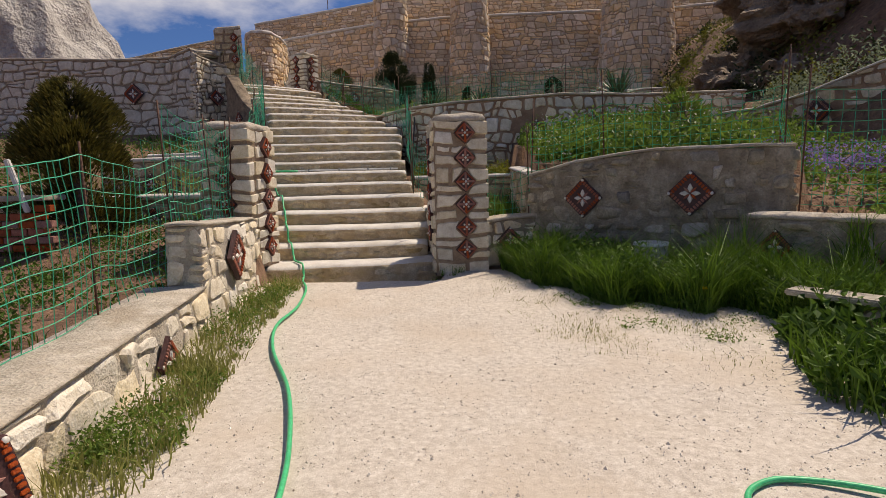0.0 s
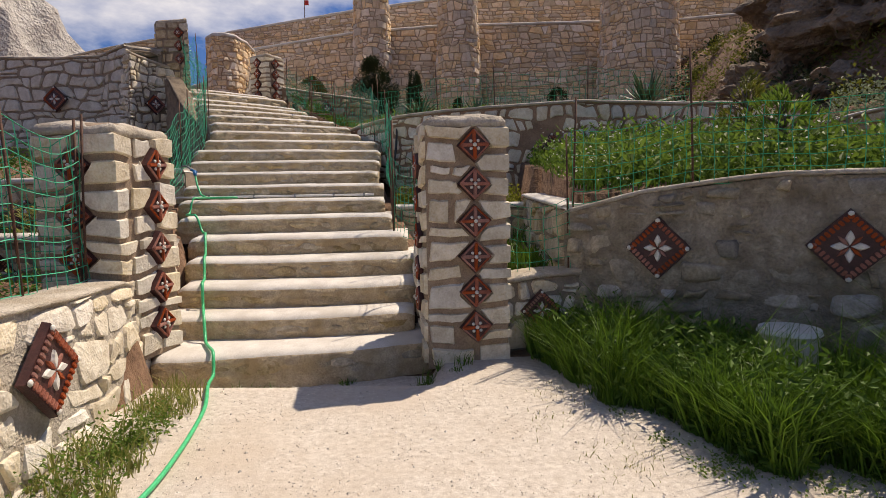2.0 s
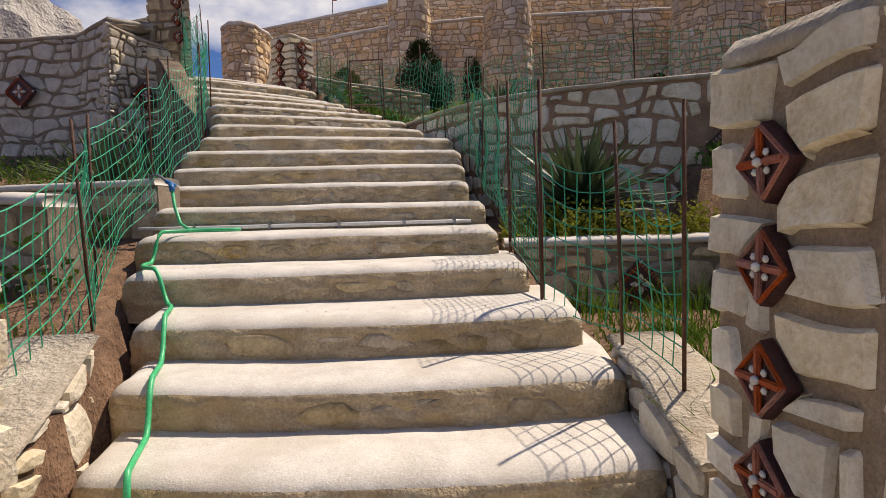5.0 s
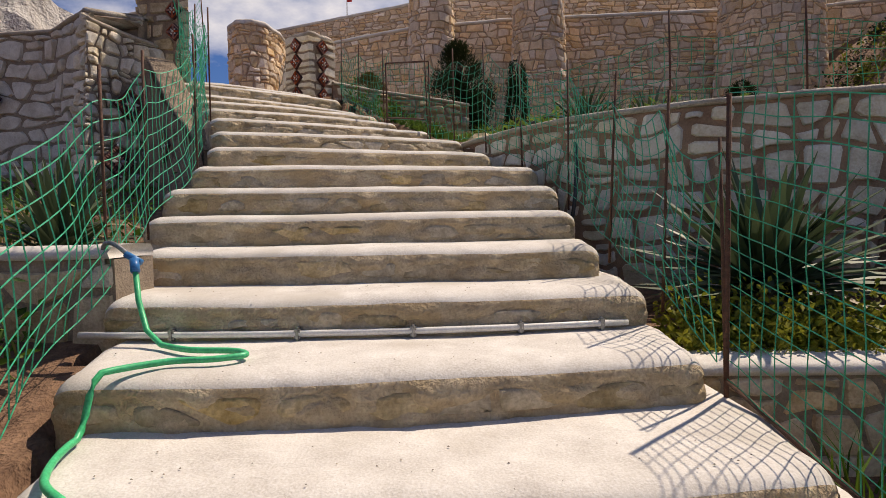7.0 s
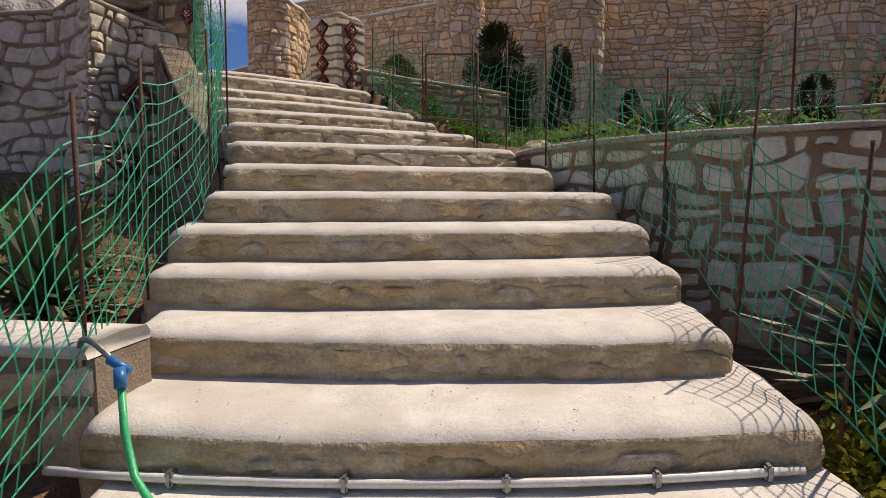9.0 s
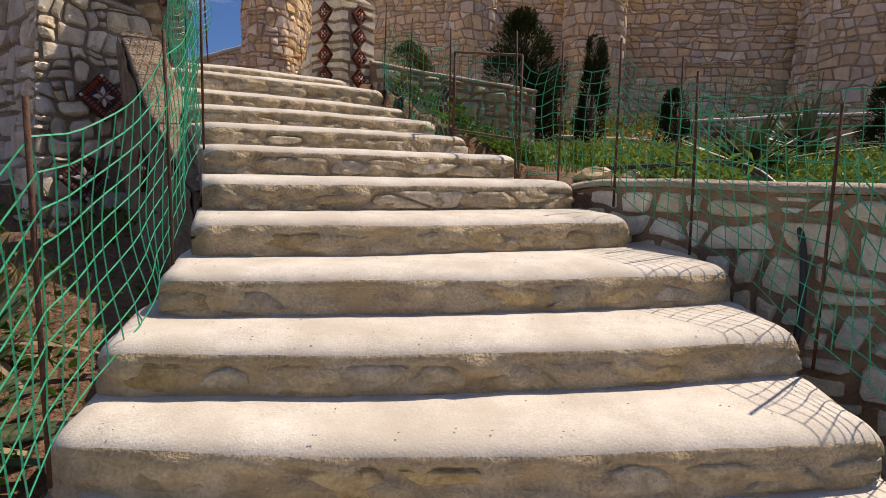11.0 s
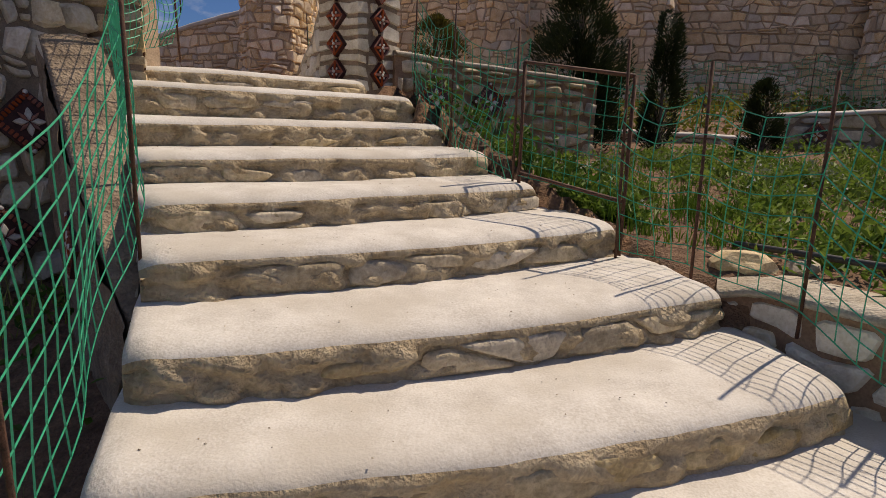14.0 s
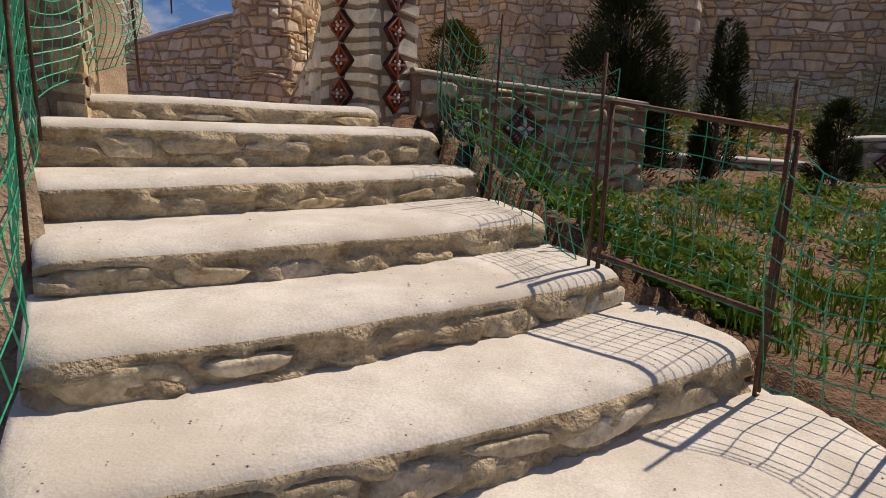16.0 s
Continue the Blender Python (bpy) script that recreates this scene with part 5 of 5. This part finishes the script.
cypress(-3.2, 8.9, 0.8, 0.7, 0.5, "thin reddish shrub by the tree", DRYGRASS, 700, "shrub", 0.7, 0.1, 0.06)


# ---- hillside, rocks ----
def rock(x, y, z, size, label, mat=ROCK, seed=1, squash=0.7, subdiv=3, name="rock", rough=0.35):
    bm = bmesh.new(); bmesh.ops.create_icosphere(bm, subdivisions=subdiv, radius=1.0)
    for v in bm.verts:
        q = v.co.copy(); k = 1 + rough * noise.noise(q * 1.3 + Vector((seed * 3.1, 0, 0))) + rough * 0.5 * noise.noise(q * 3.1 + Vector((0, seed, 0))) + rough * 0.25 * noise.noise(q * 7 + Vector((0, 0, seed)))
        v.co = Vector((q.x * size[0], q.y * size[1], q.z * size[2])) * k
    me = bpy.data.meshes.new(name); bm.to_mesh(me); bm.free(); me.materials.append(mat)
    ob = new(name, me); ob.location = (x, y, z); ob.rotation_euler = (0, 0, seed * 1.7)
    return tagged(ob, label, "rock")


for i, (x, y, s) in enumerate([(9.2, 19, 1.3), (10.6, 17.5, 1.7), (12.3, 17, 2.2), (14.5, 16, 2.4), (11.5, 20.5, 2.0), (14, 20, 2.6), (17, 18, 3.0), (16, 23, 3.0), (9.0, 16.2, 0.8), (13.2, 14.2, 1.6)]):
    rock(x, y, ground_height(x, y) + s * 0.15, (s * 0.9, s * 0.8, s * 0.55), "weathered brown hillside rock among scrub", ROCK, i + 2, subdiv=5, rough=0.75)
rock(-1.0, 15.05, 2.84, (0.17, 0.12, 0.07), "loose pale stone on the bed edge", STONE, 31, subdiv=2, rough=0.25)
rock(-0.72, 15.0, 2.84, (0.1, 0.08, 0.05), "loose pale stone on the bed edge", STONE, 32, subdiv=2, rough=0.25)
rock(-55, 66, 6, (15, 14, 25), "pale bare limestone crag behind the walls", ROCK_PALE, 41, subdiv=5, name="crag", rough=0.28)
rock(-75, 80, 6, (25, 22, 36), "pale bare limestone crag behind the walls", ROCK_PALE, 43, subdiv=5, name="crag", rough=0.3)
on_hill = lambda x, y: x > 7.6 and y > 11 + (x - 7.6) * -0.3 and y < 28
herbs("hill_scrub", "yellow-green scrub on the rocky slope", 12000, 7.6, 20, 9, 28, on_hill, 0.1, 0.9, SCRUB, 0.12, 60, 0.3)
herbs("hill_scrub_dark", "dark evergreen scrub on the rocky slope", 13000, 7.6, 22, 9, 28, on_hill, 0.1, 1.1, CYPRESS, 0.13, 60, 0.34)
herbs("verge_sage", "grey-green cushions along the wall top", 4200, 6.7, 9.5, 8.2, 13.4, lambda x, y: 0.25 < x - 6.45 - max(0, 11.6 - y) * 0.62 < 1.0 and 8 < y < 13.4, 0.3, 0.75, SAGE, 0.07, 60, 0.2)
herbs("crag_scrub", "dark scrub at the crag", 900, -60, -34, 50, 60, lambda x, y: True, 2.0, 5.5, CYPRESS, 0.9, 16, 1.4)


# ---- netting fences ----
def fence(label, stations, height=0.95, cell=0.1, sag=0.05, posts=None, seed=1, post_h=1.02, net_only=False, twine=0.0033, lift=0.0):
    """stations: plan points with base height. Rusty rods and a slack green net."""
    root = thing("net_fence", label, "fence", "green net fences"); rng = random.Random(seed)
    pts = [Vector(s) for s in stations]
    if not net_only:
        for p in (pts if posts is None else [pts[i] for i in posts]):
            lx, ly = rng.uniform(-0.04, 0.04), rng.uniform(-0.04, 0.04); h = post_h * rng.uniform(0.92, 1.1)
            bar("post", [p - Vector((0, 0, 0.15)), p + Vector((lx * 0.5, ly * 0.5, h * 0.5)), p + Vector((lx, ly, h))], 0.008, RUST, root, 6, 0.1)
    ln = [0.0]
    for a, b in zip(pts, pts[1:]):
        ln.append(ln[-1] + (b - a).length)
    cols = max(2, int(ln[-1] / cell)); rows = max(2, int(height / cell)); grid = []
    for i in range(cols + 1):
        u = ln[-1] * i / cols; k = max(j for j in range(len(pts) - 1) if ln[j] <= u + 1e-6); f = (u - ln[k]) / max(ln[k + 1] - ln[k], 1e-6)
        p = pts[k].lerp(pts[k + 1], min(f, 1)); d = (pts[k + 1] - pts[k]); n = Vector((d.y, -d.x, 0)).normalized(); dip = 4 * f * (1 - f) * sag
        col = []
        for j in range(rows + 1):
            v = j / rows; w = noise.noise(Vector((u * 1.4, v * 1.6, seed * 4.3))); w2 = noise.noise(Vector((u * 3.1, v * 2.2, seed * 9.1)))
            col.append(p + n * (w * sag * 1.6 + w2 * 0.02) + Vector((d.normalized().x * w2 * 0.03, d.normalized().y * w2 * 0.03, lift + height * v - dip * v * 1.6 + w2 * 0.025)))
        grid.append(col)
    vs, fs = [], []
    def strand(a, b):
        d = (b - a).normalized(); s = d.cross(Vector((0.3, 0.5, 0.81))).normalized(); t = d.cross(s); k = len(vs)
        for q in (a, b):
            for g in range(3):
                w = 2.094 * g; vs.append(q + (s * math.cos(w) + t * math.sin(w)) * twine)
        for g in range(3):
            h = (g + 1) % 3; fs.append((k + g, k + h, k + 3 + h, k + 3 + g))
    for i in range(cols + 1):
        for j in range(rows + 1):
            if j < rows:
                strand(grid[i][j], grid[i][j + 1])
            if i < cols:
                strand(grid[i][j], grid[i + 1][j])
    mesh_object("netting", vs, fs, NET, root)
    return root


G = "slack green net on rusty rods"
fence(G + " above the tiled wall", [(1.22, 8.2, 0.70), (1.76, 8.22, 0.72)], 0.62, seed=1, post_h=1.15)
fence(G + " above the tiled wall", [(1.80, 8.24, 1.28), (2.62, 7.74, 1.42), (4.26, 6.84, 1.46), (4.5, 7.4, 1.48)], 0.62, seed=2, post_h=0.98)
fence(G + " behind the front wall", [(4.3, 6.6, 0.85), (5.4, 5.9, 0.85), (7.4, 5.0, 0.9)], 1.15, seed=15, post_h=1.3)
fence(G + " along the low wall", [(-0.7, 0.6, 0.28), (-1.2, 2.4, 0.31), (-1.52, 4.31, 0.34), (-1.56, 5.5, 0.36)], 1.08, seed=3, post_h=1.2, sag=0.06)
fence(G + " running up to the pillar", [(-1.56, 5.42, 0.87), (-1.62, 6.38, 0.86), (-1.72, 7.08, 0.84)], 1.0, seed=4, post_h=1.05)
fence(G + " across the pillar front", [(-2.6, 6.9, 0.75), (-2.1, 7.08, 0.82), (-1.76, 7.10, 0.84)], 0.98, seed=5, posts=[2])
fence(G + " beside the stairs", [(-2.0, 8.35, 0.62), (-2.22, 9.3, 0.95), (-2.60, 9.9, 1.15), (-2.92, 11.15, 1.66), (-3.14, 11.9, 2.0), (-3.32, 12.95, 2.42), (-3.70, 14.02, 2.98), (-4.2, 14.75, 3.4), (-4.75, 15.5, 3.8)], 0.92, seed=6, sag=0.05)
fence(G + " beside the stairs", [(0.52, 8.75, 0.85), (0.40, 9.2, 0.9), (0.10, 9.78, 1.0)], 0.82, seed=7)
fence(G + " beside the stairs", [(0.02, 10.86, 1.32), (-0.08, 11.4, 1.6), (-0.20, 12.1, 1.8), (-0.32, 13.0, 2.15), (-0.62, 13.85, 2.5), (-0.95, 14.5, 2.78), (-1.30, 14.9, 2.84), (-1.62, 15.22, 2.86)], 0.9, seed=8, sag=0.08)
fence(G + " along the upper bed", [(-2.22, 15.70, 3.15), (-2.72, 16.55, 3.38), (-3.12, 17.2, 3.7)], 0.9, seed=9, sag=0.08)
fence(G + " on the upper terrace", [(-2.2, 22.3, 3.55), (-0.6, 22.2, 3.55), (1.0, 22.4, 3.6), (2.6, 22.2, 3.7), (4.4, 22.4, 3.8)], 1.1, seed=10, sag=0.1, twine=0.004)
fence(G + " on the terrace edge", [(-0.6, 14.3, 2.84), (0.55, 13.25, 2.86), (1.5, 13.0, 2.88), (3.0, 12.85, 2.92), (4.9, 13.4, 2.95)], 0.55, seed=12, post_h=0.75)
fence(G + " bundled at the pier", [(-4.75, 15.5, 3.82), (-4.95, 16.1, 4.0), (-4.9, 16.5, 4.1)], 1.0, seed=13, sag=0.12, cell=0.07)
fence(G + " at the bastion gate", [(-5.2, 20.5, 4.0), (-4.6, 20.2, 4.0)], 0.9, seed=14)


def net_gate(a, b, z, h, label, seed, top=True):
    """A small gate: rusty angle-iron frame filled with net."""
    root = thing("net_gate", label, "gate", "small net gates"); a, b = Vector((*a, z[0])), Vector((*b, z[1])); up = Vector((0, 0, h))
    for nm, p, q in (("post", a - Vector((0, 0, 0.26)), a + up), ("post", b - Vector((0, 0, 0.26)), b + up), ("top_rail", a + up, b + up), ("bottom_rail", a + Vector((0, 0, 0.05)), b + Vector((0, 0, 0.05)))):
        if nm == "top_rail" and not top:
            continue
        bar(nm, [p, p.lerp(q, 0.5), q], 0.012, RUST, root, 4, 0.06)
    vs, fs = [], []; cols, rows = int((b - a).length / 0.08), int(h / 0.08)
    def pt(i, j):
        w = noise.noise(Vector((i * 0.3, j * 0.3, seed))) * 0.02; return a.lerp(b, i / cols) + up * (0.05 + 0.95 * j / rows) + Vector((w, w * 0.5, w * 0.5))
    for i in range(cols + 1):
        for j in range(rows + 1):
            for q in ((i + 1, j), (i, j + 1)):
                if q[0] <= cols and q[1] <= rows:
                    v, f = tube([pt(i, j), pt(*q)], 0.0026, 3, False); k = len(vs); vs += v; fs += [tuple(c + k for c in g) for g in f]
    mesh_object("netting", vs, fs, NET, root)


net_gate((0.10, 9.82), (-0.02, 10.76), (1.02, 1.22), 1.22, "small rusty iron gate filled with green net", 1, False)
net_gate((-1.60, 15.24), (-2.18, 15.68), (3.07, 3.18), 0.73, "small rusty iron gate filled with green net", 2)


# ---- hoses, pipe, tap ----
def hose(label, pts, r=0.013, mat=HOSE, name="garden_hose"):
    ob = bar(name, smooth_path(pts, 7), r, mat, None, 8)
    return tagged(ob, label, "hose")


def tread_height(x, y):
    """Height of path or tread under a plan point."""
    z = 0.022 * (y - 5.6) + 0.015
    for k in range(20):
        a, b = Vector(LEFT[k]), Vector(RIGHT[k]); d = b - a; f = min(max((Vector((x, y)) - a).dot(d) / d.length_squared, 0), 1)
        p, nn, _ = step_nose(k, f)
        if (Vector((x, y)) - p).dot(nn) < 0.05:
            z = TOP[k] + 0.006
    return z


plan = [(0.30, 2.0), (0.22, 2.69), (0.11, 3.19), (-0.11, 3.86), (-0.45, 4.6), (-0.64, 5.25), (-0.66, 5.9), (-0.80, 6.69), (-0.98, 7.2), (-1.06, 7.5), (-1.24, 7.8), (-1.44, 8.23), (-1.54, 8.47), (-1.66, 8.8), (-1.87, 9.35), (-2.02, 9.67),
        (-2.3, 9.9), (-2.42, 10.25), (-2.26, 10.47), (-2.08, 10.52), (-1.98, 10.59), (-2.06, 10.66), (-2.26, 10.68), (-2.44, 10.78)]
fine = smooth_path([(x, y, 0) for x, y in plan], 12); zs = [tread_height(p.x, p.y) for p in fine]
for _ in range(2):
    zs = [sum(zs[max(0, i - 1):i + 2]) / len(zs[max(0, i - 1):i + 2]) for i in range(len(zs))]
line = [(p.x, p.y, z + 0.016) for p, z in zip(fine, zs)] + [(-2.55, 10.86, 1.47), (-2.62, 10.92, 1.60), (-2.68, 11.0, 1.77)]
hose_root = thing("garden_hose", "long green garden hose lying over path and steps", "hose")
bar("tube", line, 0.013, HOSE, hose_root, 8)
bar("coupling", [(-2.66, 10.97, 1.73), (-2.685, 11.005, 1.785)], 0.021, BLUEP, hose_root, 10)
hose("green garden hose crossing the gravel path", [(1.96, 2.4, -0.04), (2.0, 2.69, -0.04), (2.10, 2.82, -0.04), (2.26, 2.86, -0.04), (2.54, 2.75, -0.03), (2.9, 2.5, -0.03), (3.3, 2.35, -0.02)])
hose("dark irrigation hose arching over the garden wall", [(-0.95, 15.3, 2.9), (-0.55, 14.75, 2.93), (-0.32, 14.3, 2.95), (-0.20, 13.9, 2.86), (-0.18, 13.52, 2.6), (-0.2, 13.38, 2.2), (-0.24, 13.36, 1.9)], 0.018, BLACKHOSE, "irrigation_hose")
pipe = thing("water_pipe", "white plastic water pipe clipped to a riser", "pipe")
pp = []
for i in range(13):
    p, nn, ln_ = step_nose(7, -0.03 + 0.98 * i / 12); q = p + nn * 0.036; pp.append((q.x, q.y, 1.432))
bar("pipe", pp, 0.016, PIPEW, pipe, 10)
for f in (0.14, 0.36, 0.56, 0.75, 0.90):
    p, nn, ln_ = step_nose(7, f); q = p + nn * 0.032
    b = box_bm(0.028, 0.05, 0.06, 0.008); bmesh.ops.translate(b, vec=(q.x, q.y, 1.432), verts=b.verts); part("clip", b, STEEL, pipe, "grey metal clip")
tap = thing("garden_tap", "small brass tap with a blue hose fitting", "tap")
bar("elbow", smooth_path([(-2.92, 11.12, 1.66), (-2.9, 11.1, 1.84), (-2.82, 11.06, 1.86), (-2.72, 11.03, 1.80)], 4), 0.012, STEEL, tap, 8)
bar("fitting", [(-2.74, 11.03, 1.81), (-2.66, 11.02, 1.77)], 0.017, BLUEP, tap, 10)


# ---- loose things ----
drum = thing("concrete_drum", "pale concrete drum standing half hidden in grass", "drum", at=(2.98, 7.05, 0.06))
bm = bmesh.new(); bmesh.ops.create_cone(bm, cap_ends=True, segments=28, radius1=0.185, radius2=0.175, depth=0.36)
bmesh.ops.translate(bm, vec=(0, 0, 0.18), verts=bm.verts); part("body", bm, CONCRETE, drum, smooth=False)
bm = bmesh.new(); bmesh.ops.create_cone(bm, cap_ends=True, segments=28, radius1=0.195, radius2=0.185, depth=0.03)
bmesh.ops.translate(bm, vec=(0, 0, 0.378), verts=bm.verts); part("lid", bm, PIPEW, drum, "flat whitish lid")
bench = thing("stone_bench", "weathered board resting on rough stones beside the path", "bench")
a, b = Vector((3.42, 5.06, 0.28)), Vector((4.27, 3.94, 0.30)); d = (b - a).normalized(); n2 = Vector((d.y, -d.x, 0))
bm = box_bm((b - a).length, 0.24, 0.045, 0.012); bmesh.ops.transform(bm, matrix=Matrix.Translation((a + b) / 2) @ Matrix.Rotation(math.atan2(d.y, d.x), 4, "Z"), verts=bm.verts); part("board", bm, WOOD, bench, "grey weathered board")
for i in range(9):
    t = 0.35 + 0.075 * i; p = a.lerp(b, t) + n2 * random.uniform(-0.06, 0.06)
    b2 = bmesh.new(); bmesh.ops.create_icosphere(b2, subdivisions=2, radius=random.uniform(0.09, 0.13))
    for v in b2.verts:
        v.co *= 1 + 0.35 * noise.noise(v.co * 8 + Vector((i, 0, 0)))
        v.co.z *= 0.75
    bmesh.ops.translate(b2, vec=(p.x, p.y, 0.03 + 0.15 * (i % 2)), verts=b2.verts); part("stone", b2, STONE, bench)
grill = thing("brick_barbecue", "small red brick barbecue with two pale leaning boards", "barbecue", at=(-4.35, 7.0, 0.45))
for r in range(6):
    for c in range(5):
        if r == 5 and c in (1, 2, 3):
            continue
        bm = box_bm(0.185, 0.11, 0.075, 0.006); bmesh.ops.translate(bm, vec=(-0.4 + c * 0.2 + (0.1 if r % 2 else 0), 0, 0.09 + r * 0.09), verts=bm.verts); part("brick", bm, TERRA, grill)
bm = box_bm(1.1, 0.4, 0.06, 0.01); bmesh.ops.translate(bm, vec=(0, 0.1, 0.66), verts=bm.verts); part("shelf", bm, WOOD, grill, "pale shelf slab")
for s in (-1, 1):
    bm = box_bm(0.06, 0.05, 0.62, 0.01); bmesh.ops.transform(bm, matrix=Matrix.Translation((0.28 * s, -0.1, 0.8)) @ Matrix.Rotation(0.3 * -s, 4, "Y"), verts=bm.verts); part("leaning_board", bm, PIPEW, grill, "pale board")
for i, (x, y, z) in enumerate([(-13.5, 28.2, 5.95), (-11.0, 27.3, 6.35), (-8.2, 26.3, 6.85), (-7.0, 35.2, 11.2), (-3.5, 34.2, 11.9)]):
    fl = thing("small_flag", "tiny red flag on a thin pole on the castle wall", "flag", "flags on the castle wall")
    bar("pole", [(x, y, z - 0.1), (x + 0.02, y, z + 1.0)], 0.02, RUST, fl, 5)
    bm = box_bm(0.22, 0.02, 0.26, 0.004); bmesh.ops.translate(bm, vec=(x + 0.13, y, z + 0.85), verts=bm.verts); part("cloth", bm, REDC, fl, "red cloth")
# pebbles and crumbs
vs, fs = [], []
for _ in range(20000):
    x, y = random.uniform(-1.2, 3.4), random.uniform(1.2, 7.6)
    if y > front_wall_y(x) - 0.2 or x < -1.24 + (5.3 - min(y, 5.3)) * 0.155:
        continue
    s = random.uniform(0.002, 0.0065) * (1.9 if random.random() < 0.04 else 1); z = ground_height(x, y) + 0.02 * noise.noise(Vector((x * 1.3, y * 1.3, 0))); k = len(vs); a = random.uniform(0, 6)
    vs += [(x + s * math.cos(a + i * 1.57) * random.uniform(0.7, 1.2), y + s * math.sin(a + i * 1.57), z) for i in range(4)] + [(x, y, z + s * random.uniform(0.6, 1.1))]
    fs += [(k + i, k + (i + 1) % 4, k + 4) for i in range(4)]
PEBBLE = surface("pebbles", (0.40, 0.34, 0.28), (0.76, 0.70, 0.62), 0.9, 30, 0.0, 90, vary=0.35, island=True)
tagged(mesh_object("pebbles", vs, fs, PEBBLE), "small pebbles strewn over the gravel path", "gravel", kind="stuff")
vs, fs = [], []
for _ in range(700):
    k0 = random.randrange(4, 19); f = random.uniform(0.03, 0.97); p, nn, ln_ = step_nose(k0, f); q = p - nn * random.uniform(0.04, 0.42) ** 1.0; s = random.uniform(0.0015, 0.0055); z = TOP[k0] + 0.003; k = len(vs); a = random.uniform(0, 6)
    vs += [(q.x + s * math.cos(a + i * 1.57), q.y + s * math.sin(a + i * 1.57) * random.uniform(0.6, 1), z) for i in range(4)] + [(q.x, q.y, z + s * 0.7)]
    fs += [(k + i, k + (i + 1) % 4, k + 4) for i in range(4)]
CRUMB = surface("crumbs", (0.22, 0.17, 0.12), (0.52, 0.45, 0.36), 0.95, 30, 0.0, 90, vary=0.4, island=True)
tagged(mesh_object("crumbs", vs, fs, CRUMB), "dirt crumbs and bits of leaf on the treads", "debris", kind="stuff")
for x, y, h in ((2.95, 5.55, 0.22), (3.05, 5.75, 0.3), (3.3, 6.0, 0.34)):
    dl = thing("dandelion", "yellow dandelion flower among the grass", "flower", "dandelions"); z = ground_height(x, y)
    bar("stalk", [(x, y, z), (x + 0.01, y - 0.02, z + h)], 0.003, GRASS, dl, 4)
    leaf_cloud("flower_head", [((x + 0.01, y - 0.02, z + h), rand_dir(0.2), 0.03, 0.012) for _ in range(26)], PETAL_Y, dl)
